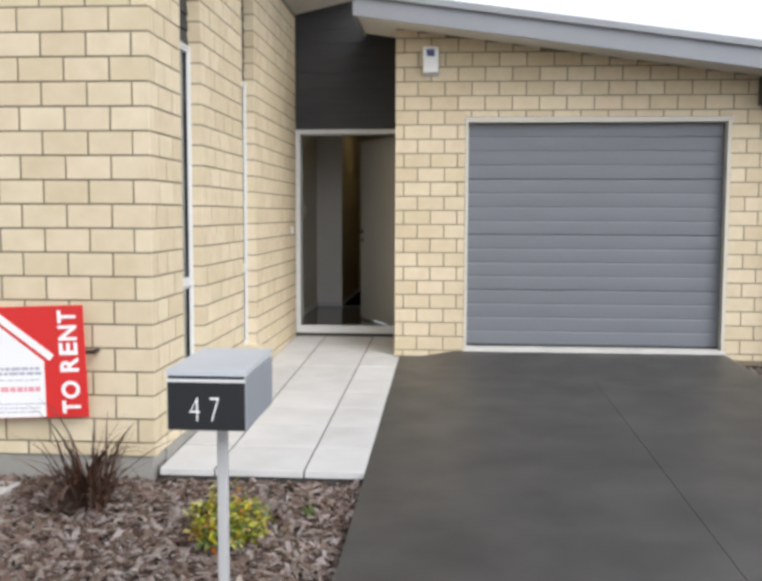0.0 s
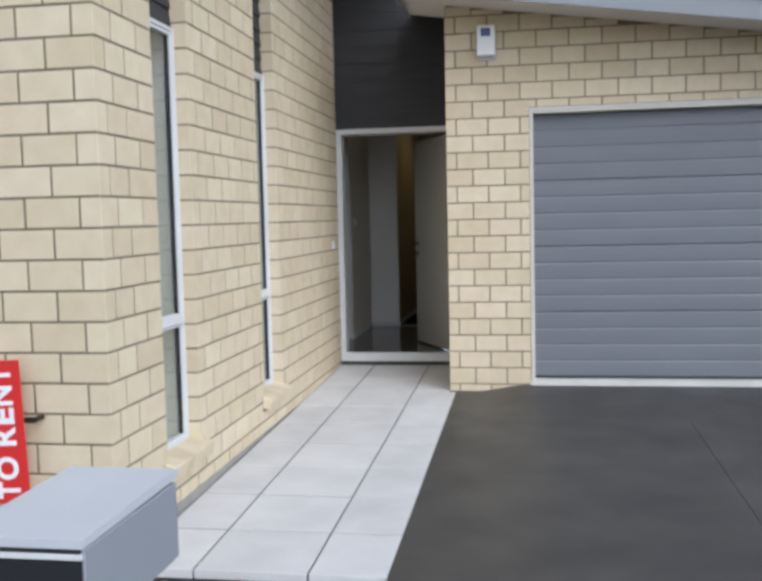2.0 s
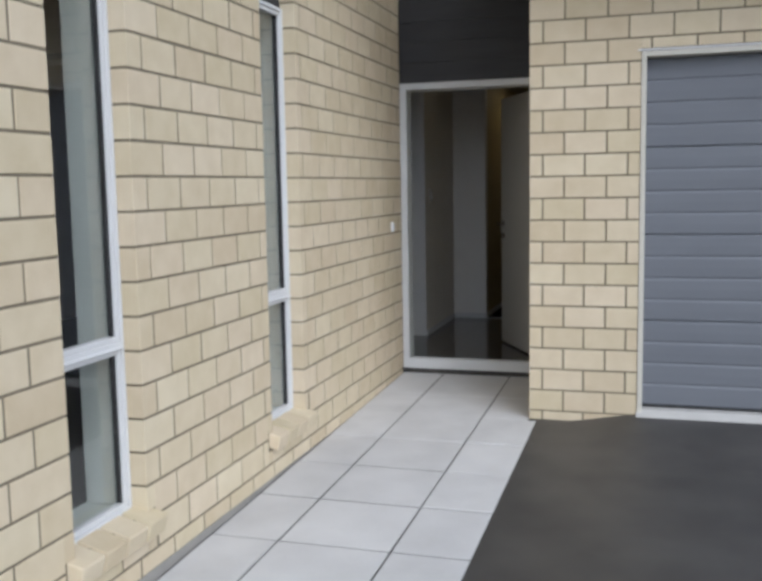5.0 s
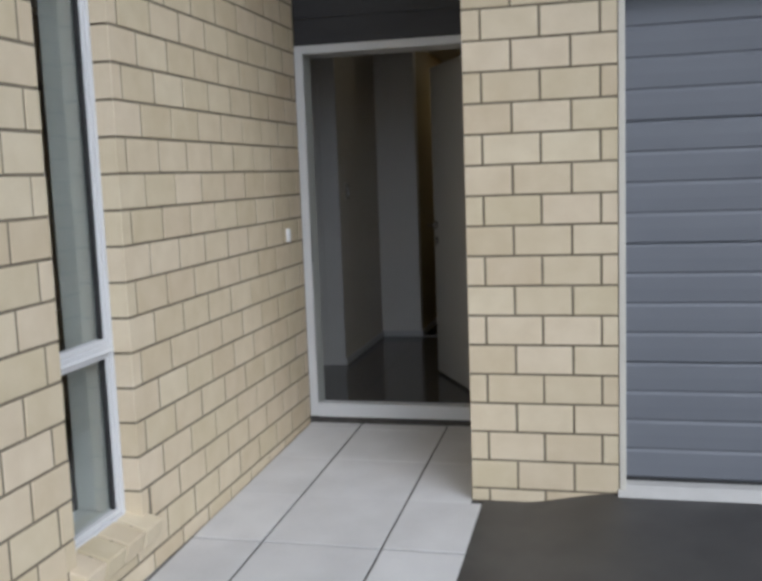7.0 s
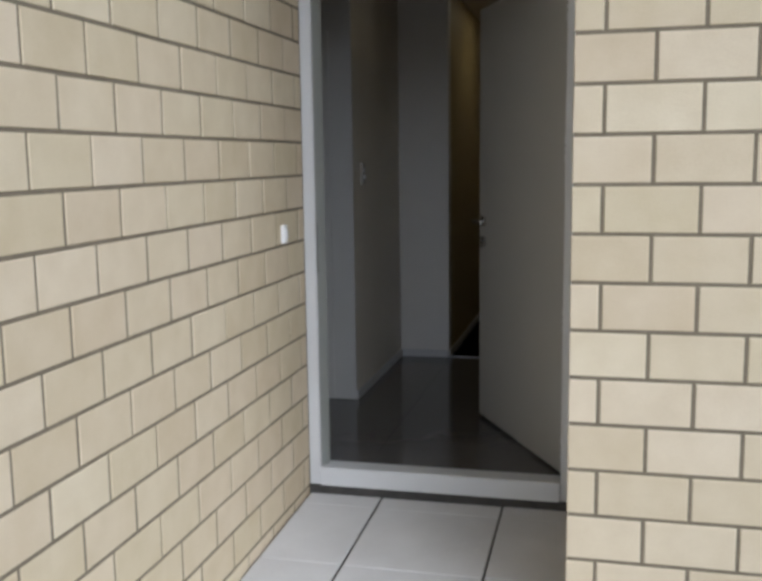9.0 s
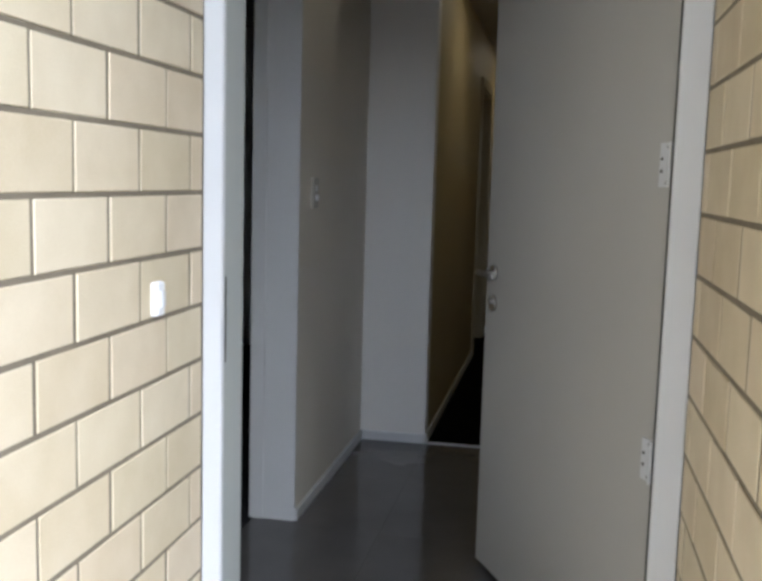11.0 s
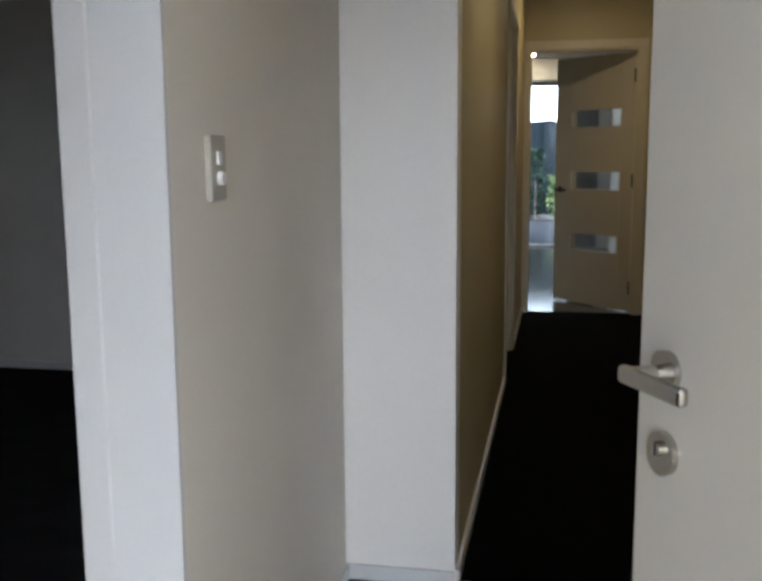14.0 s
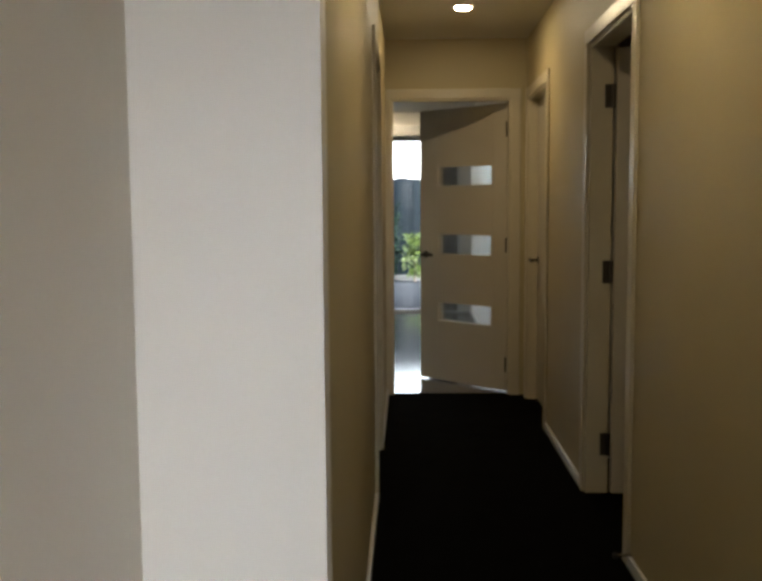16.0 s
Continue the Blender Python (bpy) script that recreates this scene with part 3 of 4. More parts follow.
def lever(leaf_part, m, s, z, side, tip=-1, r=0.025, mat_=STEEL, reach=0.110):
    """A lever on a round rose, at s along the leaf; side: where the face looks; tip: which way the lever points."""
    y = 0.0 if side > 0 else -0.04
    o = 0.055 * side

    def put(bm):
        bm.transform(m)
        bmesh.ops.recalc_face_normals(bm, faces=bm.faces)
        return bm

    rose = part("rose", put(cyl(B(), (s, y, z), (s, y + 0.009 * side, z), r, seg=28)), mat_, leaf_part, smooth=False)
    bm = cyl(B(), (s, y + 0.008 * side, z), (s, y + o + 0.006 * side, z), 0.009, seg=16)
    part("spindle", put(bm), mat_, rose)
    bm = box(B(), s - 0.012, y + o - 0.006, z - 0.011, s + reach, y + o + 0.008, z + 0.011, 0.005)
    if tip < 0:
        bm.transform(Matrix.Translation((2 * s, 0, 0)) @ Matrix.Diagonal((-1, 1, 1, 1)))
    part("lever", put(bm), mat_, rose)
    return rose


lever(door_leaf, leaf_m, LW - 0.062, 1.108, 1, tip=-1)
lever(door_leaf, leaf_m, LW - 0.062, 1.108, -1, tip=-1)
for sd, y0 in ((1, 0.0), (-1, -0.04)):
    rose = part("lock_rose", on_leaf(cyl(B(), (LW - 0.062, y0, 1.008), (LW - 0.062, y0 + 0.009 * sd, 1.008), 0.027, seg=28)), STEEL, door_leaf, "round satin steel lock rose")
    part("cylinder", on_leaf(cyl(B(), (LW - 0.062, y0 + 0.009 * sd, 1.014), (LW - 0.062, y0 + 0.015 * sd, 1.014), 0.009, seg=16)), STEEL, rose)
    part("keyway", on_leaf(box(B(), LW - 0.0635, y0 + 0.0145 * sd, 1.006, LW - 0.0605, y0 + 0.0158 * sd, 1.022)), DARK_GAP, rose)
part("latch_plate", on_leaf(box(B(), LW - 0.0005, -0.032, 0.96, LW + 0.0015, -0.008, 1.19, 0.0005)), STEEL, leaf, "long steel latch plate")
for hz in (0.22, 0.762, 1.447, 1.99):
    hinge = part("hinge", on_leaf(cyl(B(), (-0.004, 0.006, hz - 0.05), (-0.004, 0.006, hz + 0.05), 0.007, seg=12)), ALU_WHITE, leaf, "white steel butt hinge")
    part("hinge_plate", on_leaf(box(B(), 0.001, -0.0005, hz - 0.05, 0.044, 0.002, hz + 0.05, 0.0008)), ALU_WHITE, hinge)
    for dz in (-0.04, -0.014, 0.014, 0.04):
        part("screw", on_leaf(cyl(B(), (0.012 if abs(dz) > 0.03 else 0.034, 0.0015, hz + dz), (0.012 if abs(dz) > 0.03 else 0.034, 0.0028, hz + dz), 0.0045, seg=10)), DARK_STEEL, hinge)

# ---- hall end door, glazed ----
EX, EY = ED[1] - 0.024, HE + 0.085
EDIR = Vector((-0.592, 0.553, 0)).normalized()
EN = Vector((-EDIR.y, EDIR.x, 0))
end_m = Matrix(((EDIR.x, EN.x, 0, EX), (EDIR.y, EN.y, 0, EY), (0, 0, 1, 0), (0, 0, 0, 1)))
end_door = thing("hall_door", (EX, EY, FZ), "half-open white hall door with three glass strips", "door")


def on_end(bm):
    bm.transform(end_m)
    bmesh.ops.recalc_face_normals(bm, faces=bm.faces)
    return bm


PANES = [(0.545, 0.695), (1.035, 1.19), (1.525, 1.672)]
S0, S1, EW = 0.118, 0.625, 0.79
eb = B()
box(eb, 0, -0.038, FZ + 0.012, S0, 0, 2.075, 0.002)
box(eb, S1, -0.038, FZ + 0.012, EW, 0, 2.075, 0.002)
zs = [FZ + 0.012] + [v for p in PANES for v in p] + [2.075]
for a, b in zip(zs[::2], zs[1::2]):
    box(eb, S0, -0.038, a, S1, 0, b)
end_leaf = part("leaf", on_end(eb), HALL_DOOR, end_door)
for a, b in PANES:
    pane = part("pane", on_end(box(B(), S0, -0.022, a, S1, -0.016, b)), GLASS, end_leaf, "clear glass strip")
    pane.visible_shadow = False
    bm = B()
    for q in ((S0, a, S1, a + 0.008), (S0, b - 0.008, S1, b), (S0, a + 0.008, S0 + 0.008, b - 0.008), (S1 - 0.008, a + 0.008, S1, b - 0.008)):
        box(bm, q[0], -0.040, q[1], q[2], 0.002, q[3])
    part("bead", on_end(bm), HALL_DOOR, end_leaf)
lever(end_leaf, end_m, EW - 0.06, FZ + 0.93, 1, tip=-1, mat_=DARK_STEEL, r=0.025)
lever(end_leaf, end_m, EW - 0.06, FZ + 0.93, -1, tip=-1, mat_=DARK_STEEL, r=0.025)
for hz in (0.30, 1.12, 1.90):
    part("hinge", on_end(cyl(B(), (-0.006, 0.008, hz - 0.05), (-0.006, 0.008, hz + 0.05), 0.009, seg=12)), DARK_STEEL, end_door, "dark steel butt hinge")

# ---- other hall doors ----
d1 = thing("hall_door", (HR + 0.1, RD1[1] - 0.05, FZ), "open white flush door swung into a side room", "door")
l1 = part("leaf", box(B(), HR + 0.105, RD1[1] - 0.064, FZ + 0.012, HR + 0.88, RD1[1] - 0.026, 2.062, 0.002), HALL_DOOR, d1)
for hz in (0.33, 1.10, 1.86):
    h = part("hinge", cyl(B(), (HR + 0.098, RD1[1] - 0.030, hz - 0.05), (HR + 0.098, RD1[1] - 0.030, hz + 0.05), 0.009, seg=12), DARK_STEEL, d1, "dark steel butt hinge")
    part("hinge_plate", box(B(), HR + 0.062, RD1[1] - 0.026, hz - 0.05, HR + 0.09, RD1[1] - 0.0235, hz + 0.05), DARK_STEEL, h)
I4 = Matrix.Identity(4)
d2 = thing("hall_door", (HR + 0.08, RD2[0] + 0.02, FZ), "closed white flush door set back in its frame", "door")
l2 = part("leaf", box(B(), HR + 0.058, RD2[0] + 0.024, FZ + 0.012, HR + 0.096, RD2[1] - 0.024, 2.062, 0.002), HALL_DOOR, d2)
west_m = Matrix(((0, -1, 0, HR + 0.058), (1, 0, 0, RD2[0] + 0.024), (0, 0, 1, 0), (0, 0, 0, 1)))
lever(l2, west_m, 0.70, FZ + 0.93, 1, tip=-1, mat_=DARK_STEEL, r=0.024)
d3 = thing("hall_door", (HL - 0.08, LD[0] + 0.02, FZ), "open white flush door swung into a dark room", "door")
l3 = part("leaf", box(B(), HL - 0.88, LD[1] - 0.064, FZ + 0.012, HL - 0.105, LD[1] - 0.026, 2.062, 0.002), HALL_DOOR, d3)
east_m = Matrix(((-1, 0, 0, HL - 0.105), (0, -1, 0, LD[1] - 0.064), (0, 0, 1, 0), (0, 0, 0, 1)))
lever(l3, east_m, 0.70, FZ + 0.93, 1, tip=-1, mat_=DARK_STEEL, r=0.024)

# ---- wing windows ----


def tall_window(y0, y1, label):
    """A tall fixed light over a short one, set back in the brick, with a painted lining behind and brick sill."""
    ob = thing("window", (WX - 0.06, (y0 + y1) / 2, WB), label, "window", group="tall windows on the path", kind="structure")
    xa, xb = WX - 0.115, WX - 0.066
    top, tr = 2.365, (0.826, 0.892)
    f, o = 0.040, 0.020
    # outer frame
    part("frame", box(B(), xa, y0 + 0.002, WB, xb, y0 + o, top, 0.002), ALU_WHITE, ob)
    part("frame", box(B(), xa, y1 - o, WB, xb, y1 - 0.002, top, 0.002), ALU_WHITE, ob)
    part("frame", box(B(), xa, y0 + o, WB, xb + 0.006, y1 - o, WB + 0.026, 0.002), ALU_WHITE, ob)
    part("frame", box(B(), xa, y0 + o, top - o, xb, y1 - o, top, 0.002), ALU_WHITE, ob)
    part("transom", box(B(), xa, y0 + o, tr[0] + 0.022, xb, y1 - o, tr[1] - 0.014, 0.002), ALU_WHITE, ob)
    part("drip_lip", prism(B(), [(xb - 0.002, y0 + o, tr[0] + 0.030), (xb + 0.010, y0 + o, tr[0] + 0.026), (xb + 0.010, y0 + o, tr[0] + 0.029), (xb - 0.002, y0 + o, tr[0] + 0.036)], (0, y1 - y0 - 2 * o, 0)), ALU_WHITE, ob)
    for a, b in ((WB + 0.026, tr[0] + 0.022), (tr[1] - 0.014, top - o)):
        w = f - o
        # beads set back from the outer frame
        for q in ((y0 + o, a, y0 + f, b), (y1 - f, a, y1 - o, b), (y0 + f, a, y1 - f, a + w), (y0 + f, b - w, y1 - f, b)):
            part("glazing_bead", box(B(), xa + 0.004, q[0], q[1], xb - 0.007, q[2], q[3], 0.002), ALU_WHITE, ob)
        # Gaskets are widened in black to stand for shade inside the rebate.
        for q in ((y0 + f, y0 + f + 0.010), (y1 - f - 0.010, y1 - f)):
            part("gasket", box(B(), xa + 0.010, q[0], a + w, xb - 0.018, q[1], b - w), DARK_GAP, ob, "black glazing gasket, widened for the shaded rebate")
        p = part("pane", box(B(), xa + 0.014, y0 + f, a + w, xa + 0.020, y1 - f, b - w), GLASS, ob, "clear window glass")
        p.visible_shadow = False
    # painted lining of the reveal, inside the glass
    xi = WX - 0.262
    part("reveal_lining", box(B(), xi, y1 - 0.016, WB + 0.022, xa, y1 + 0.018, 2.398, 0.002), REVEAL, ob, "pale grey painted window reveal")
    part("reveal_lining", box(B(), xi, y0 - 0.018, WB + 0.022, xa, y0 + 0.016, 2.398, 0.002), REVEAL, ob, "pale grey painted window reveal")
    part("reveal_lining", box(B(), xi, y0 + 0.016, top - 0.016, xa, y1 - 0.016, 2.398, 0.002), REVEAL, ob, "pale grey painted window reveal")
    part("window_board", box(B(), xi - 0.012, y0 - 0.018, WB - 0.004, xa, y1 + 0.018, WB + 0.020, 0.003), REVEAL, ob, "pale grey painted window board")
    z = top + 0.002
    while z < 3.4:
        bm = prism(B(), [(WX - 0.115, y0 + 0.002, z), (WX - 0.078, y0 + 0.002, z), (WX - 0.090, y0 + 0.002, z + 0.10), (WX - 0.115, y0 + 0.002, z + 0.10)], (0, y1 - y0 - 0.004, 0))
        part("weatherboard", bm, BLACK_CLAD, ob)
        z += 0.098
    n = 4
    w = (y1 - y0 + 0.10) / n
    for i in range(n):
        bm = box(B(), -0.080, -w / 2 + 0.005, -0.038, 0.062, w / 2 - 0.005, 0.038, 0.007)
        bm.transform(Matrix.Translation((WX - 0.006, y0 - 0.05 + w * (i + 0.5), WB - 0.033)) @ Matrix.Rotation(radians(14), 4, "Y"))
        part("sill_brick", bm, BRICK, ob, "sloping cream sill brick")
    bm = prism(B(), [(WX - 0.095, y0 - 0.03, WB - 0.092), (WX - 0.004, y0 - 0.03, WB - 0.092), (WX + 0.026, y0 - 0.03, WB - 0.076), (WX + 0.036, y0 - 0.03, WB - 0.024), (WX - 0.036, y0 - 0.03, WB - 0.002), (WX - 0.095, y0 - 0.03, WB + 0.004)], (0, y1 - y0 + 0.06, 0))
    part("sill_mortar", bm, MORTAR, ob)
    return ob


tall_window(*W1, "tall narrow white window with dark boards above, nearer the street")
tall_window(*W2, "tall narrow white window with dark boards above, beside the entrance")

# ---- garage door ----
gd = thing("garage_door", ((GX0 + GX1) / 2, 0.1, 0.1), "closed grey steel sectional garage door with ribbed panels", "garage door", kind="structure")
GP = (2.135 - 0.105) / 4
for i in range(4):
    z0 = 0.105 + GP * i
    bm = B()
    rib = GP / 4
    prof = [(0.105, z0 + 0.0008)]
    for r in range(4):
        a = z0 + rib * r
        deep = 0.007 if r == 0 else 0.006
        prof += [(0.080 + deep, a + (0.0012 if r == 0 else 0.002)), (0.0805, a + 0.010), (0.0785, a + rib * 0.5), (0.0795, a + rib - 0.012), (0.080 + (0.006 if r == 3 else 0.005), a + rib - 0.002)]
    prof.append((0.105, z0 + GP - 0.0004))
    prism(bm, [(GX0 + 0.030, y, z) for y, z in prof], (GX1 - GX0 - 0.07, 0, 0))
    part("door_panel", bm, GARAGE, gd)
part("bottom_seal", box(B(), GX0 + 0.030, 0.082, 0.093, GX1 - 0.035, 0.100, 0.105), DARK_GAP, gd, "black rubber bottom seal")
gf = thing("garage_frame", ((GX0 + GX1) / 2, 0.03, 0.05), "cream painted garage door frame", "door frame", kind="structure")
part("jamb", box(B(), GX0 + 0.001, -0.006, 0.04, GX0 + 0.029, 0.12, GZ - 0.002, 0.003), TRIM_CREAM, gf)
part("jamb", box(B(), GX1 - 0.034, -0.006, 0.04, GX1 - 0.001, 0.12, GZ - 0.002, 0.003), TRIM_CREAM, gf)
part("head", box(B(), GX0 + 0.029, -0.006, 2.136, GX1 - 0.034, 0.12, GZ - 0.002, 0.003), TRIM_CREAM, gf)
part("head_flashing", box(B(), GX0 - 0.02, -0.012, GZ - 0.001, GX1 + 0.02, 0.007, GZ + 0.008), ALU_WHITE, gf, "thin metal head flashing")
nb = prism(B(), [(GX0 - 0.005, -0.085, 0.0), (GX0 - 0.005, -0.085, 0.028), (GX0 - 0.005, 0.02, 0.090), (GX0 - 0.005, 0.12, 0.092), (GX0 - 0.005, 0.12, -0.05)], (GX1 - GX0 + 0.01, 0, 0))
ramp_y = -0.90


def ease(f):
    f = max(0.0, min(1.0, f))
    return f * f * (3 - 2 * f)


bm = B()
xs = [GX0 - 0.5 + 0.05 * i for i in range(12)] + [1.2, 1.672, 2.2, 2.7] + [GX1 - 0.05 + 0.035 * i for i in range(5)]
ys = [ramp_y + (-0.002 - ramp_y) * i / 16 for i in range(17)]
grid = [[bm.verts.new((x, y, fall(y) - 0.002 + (0.058 * ease((x - GX0 + 0.45) / 0.45) * ease((GX1 + 0.09 - x) / 0.1) * ease((y - ramp_y) / 0.85 + 0.02)))) for y in ys] for x in xs]
for a, b in zip(grid, grid[1:]):
    for k in range(16):
        bm.faces.new((a[k], b[k], b[k + 1], a[k + 1])).smooth = True
part("ramp", bm, DRIVE, drive)
solid("garage_nib", nb, NIB, "pale concrete ramp at the garage door foot", "kerb")
box(gbk := B(), GX0, 0.13, -0.05, GX1, 0.16, 2.3)
solid("garage_inside", gbk, GARAGE, "dark inner face behind the garage door", "wall")

# ---- street side: letterbox, sign, plants ----
mb = thing("letterbox", (-0.24, -5.54, -0.2), "pale grey steel letterbox numbered 47 on a slim post", "letterbox")
MX0, MX1, MY0, MY1, MZ0, MZ1 = -0.364, -0.119, -5.710, -5.291, 0.649, 0.845
mbody = part("body", box(B(), MX0, MY0 + 0.004, MZ0, MX1, MY1, MZ1 - 0.030, 0.003), MAIL_SHADE, mb, "steel box body, shade of its sides in a darker grey")
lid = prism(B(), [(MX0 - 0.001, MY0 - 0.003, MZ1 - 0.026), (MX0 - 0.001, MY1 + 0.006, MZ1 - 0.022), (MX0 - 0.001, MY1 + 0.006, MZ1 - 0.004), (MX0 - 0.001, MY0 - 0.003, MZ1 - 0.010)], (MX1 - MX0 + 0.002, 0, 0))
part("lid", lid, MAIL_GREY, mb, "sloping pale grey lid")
front = part("front_panel", box(B(), MX0 + 0.003, MY0, MZ0 + 0.002, MX1 - 0.003, MY0 + 0.005, MZ1 - 0.046, 0.001), MAIL_DARK, mb, "charcoal front panel")
part("slot", box(B(), MX0 + 0.006, MY0 + 0.001, MZ1 - 0.036, MX1 - 0.006, MY0 + 0.006, MZ1 - 0.027), MAIL_DARK, mb, "dark mail slot")
part("slot_lip", box(B(), MX0 + 0.002, MY0 - 0.004, MZ1 - 0.046, MX1 - 0.002, MY0 + 0.004, MZ1 - 0.036, 0.001), ALU_WHITE, mb, "white slot lip")
for body, dx in (("4", -0.030), ("7", 0.030)):
    m = Matrix.Translation((-0.2465 + dx, MY0 - 0.0015, 0.712)) @ Matrix.Rotation(radians(90), 4, "X") @ Matrix.Diagonal((0.66, 1.0, 1.0, 1))
    part("digit", text_bm(body, 0.112, 0.0012, m, -0.0022), SIGN_WHITE, front, "thin white house numeral")
part("post", box(B(), -0.252, -5.55, -0.32, -0.220, -5.518, MZ0 + 0.01, 0.004), POST_GREY, mb, "slim square pale steel post")
part("bracket", box(B(), -0.29, -5.60, MZ0 - 0.008, -0.19, -5.46, MZ0 + 0.001, 0.001), POST_GREY, mb)

sg = thing("rental_sign", (-1.92, -3.64, 0.2), "red and white board sign reading TO RENT fixed to brick", "sign")
SX0, SX1, SZ0, SZ1, SY = -2.35, -1.436, 0.213, 0.820, -3.668
lean_m = Matrix.Translation((SX1, 0, SZ0)) @ Matrix.Rotation(radians(-2.2), 4, "Y") @ Matrix.Translation((-SX1, 0, -SZ0))


def on_sign(bm):
    bm.transform(lean_m)
    bmesh.ops.recalc_face_normals(bm, faces=bm.faces)
    return bm


board = part("board", on_sign(box(B(), SX0, SY, SZ0, SX1, SY + 0.006, SZ1, 0.001)), SIGN_RED, sg, "red plastic sign board")
AX = SX1 - 0.515
part("white_panel", on_sign(prism(B(), [(2 * AX - SX1 + 0.236, SY - 0.0015, SZ0 + 0.004), (SX1 - 0.236, SY - 0.0015, SZ0 + 0.004), (SX1 - 0.230, SY - 0.0015, SZ0 + 0.310), (AX, SY - 0.0015, SZ0 + 0.540), (2 * AX - SX1 + 0.230, SY - 0.0015, SZ0 + 0.310)], (0, 0.0012, 0))), SIGN_WHITE, board, "white house-shaped panel")
part("roof_stripe", on_sign(prism(B(), [(SX1 - 0.198, SY - 0.002, SZ0 + 0.310), (SX1 - 0.174, SY - 0.002, SZ0 + 0.342), (AX + 0.01, SY - 0.002, SZ1 - 0.002), (AX - 0.03, SY - 0.002, SZ1 - 0.002), (AX, SY - 0.002, SZ0 + 0.562)], (0, 0.0012, 0))), SIGN_WHITE, board, "white roof-shaped stripe")
at = SZ0 + 0.018
for ch, wide in (("T", 0.078), ("O", 0.104), (" ", 0.035), ("R", 0.088), ("E", 0.076), ("N", 0.090), ("T", 0.078)):
    if ch != " ":
        bm = text_bm(ch, 0.14, 0.001, I4, 0.0045)
        xs_ = [v.co.x for v in bm.verts]
        ys_ = [v.co.y for v in bm.verts]
        sx, sy = (wide - 0.008) / (max(xs_) - min(xs_)), 0.102 / (max(ys_) - min(ys_))
        mid_ = Vector(((max(xs_) + min(xs_)) / 2, (max(ys_) + min(ys_)) / 2, 0))
        bm.transform(Matrix.Translation((SX1 - 0.092, SY - 0.001, at + wide / 2)) @ Matrix.Rotation(radians(90), 4, "X") @ Matrix.Rotation(radians(90), 4, "Z") @ Matrix.Diagonal((sx, sy, 1, 1)) @ Matrix.Translation(-mid_))
        part("letter", on_sign(bm), SIGN_WHITE, board, "bold white capital letter")
    at += wide + 0.003
for i, (za, w, mt) in enumerate(((0.262, 0.30, SIGN_INK), (0.236, 0.26, SIGN_INK), (0.205, 0.36, SIGN_INK), (0.145, 0.40, SIGN_PINK), (0.075, 0.36, SIGN_INK), (0.052, 0.39, SIGN_INK), (0.030, 0.38, SIGN_INK))):
    hgt = 0.026 if mt is SIGN_PINK else (0.016 if i < 2 else 0.006)
    rnd = random.Random(40 + i)
    x = SX1 - 0.265 - w
    bm = B()
    while x < SX1 - 0.265:
        wl_ = rnd.uniform(0.015, 0.05)
        box(bm, x, SY - 0.0022, SZ0 + za, x + wl_, SY - 0.0014, SZ0 + za + hgt)
        x += wl_ + 0.008
    part("text_line", on_sign(bm), mt, board)
for bz in (0.565,):
    bm = cyl(B(), (SX1 + 0.028, -3.655, bz), (SX1 + 0.028, -3.592, bz), 0.012, seg=12)
    box(bm, SX1 - 0.03, SY + 0.006, bz - 0.012, SX1 + 0.036, SY + 0.012, bz + 0.012)
    part("bracket", bm, DARK_STEEL, sg, "small dark fixing bracket")
for sx in (SX0 + 0.1, SX1 - 0.1):
    for sz in (SZ0 + 0.08, SZ1 - 0.08):
        part("standoff", cyl(B(), (sx, SY + 0.005, sz), (sx, -3.591, sz), 0.012, seg=10), DARK_STEEL, sg)


def blade(bm, base, ang, length, lean, width, droop):
    """One arching strap leaf, folded along its middle."""
    n = 8
    d = Vector((math.cos(ang), math.sin(ang), 0))
    side = Vector((-d.y, d.x, 0))
    p = Vector(base)
    up = radians(90 - lean)
    prev = None
    for i in range(n + 1):
        f = i / n
        w = width * (0.7 + 0.6 * f) * (1 - f ** 3) + 0.0005
        row = [bm.verts.new(p + side * w), bm.verts.new(p - Vector((0, 0, 0.4 * w)) + d * 0.2 * w), bm.verts.new(p - side * w)]
        if prev:
            for a in (0, 1):
                bm.faces.new((prev[a], prev[a + 1], row[a + 1], row[a]))
        prev = row
        a = up - droop * f * f
        p = p + (d * math.cos(a) + Vector((0, 0, 1)) * math.sin(a)) * (length / n)


GZ0 = fall(-4.05) - 0.07
fx = thing("flax_plant", (-1.32, -4.04, GZ0), "bronze flax clump with narrow arching strap leaves", "plant")
rnd = random.Random(7)
for i in range(4):
    bm = B()
    for k in range(66):
        a = rnd.uniform(0, 6.28)
        blade(bm, (-1.32 + rnd.gauss(0, 0.03) + (0.05 if i == 3 else 0), -4.04 + rnd.gauss(0, 0.03), GZ0 - 0.02), a, rnd.uniform(0.24, 0.66) * (0.75 + 0.1 * i) * (0.7 if math.sin(a) > 0.25 else 1.0), abs(rnd.gauss(24, 18)), rnd.uniform(0.0045, 0.009), radians(rnd.uniform(10, 80) if k % 3 else rnd.uniform(80, 150)))
    part("leaves", bm, FLAX, fx)
SZG = fall(-4.4) - 0.07
sh = thing("nandina_shrub", (-0.505, -4.40, SZG), "low rounded shrub with lime and orange leaves", "plant")
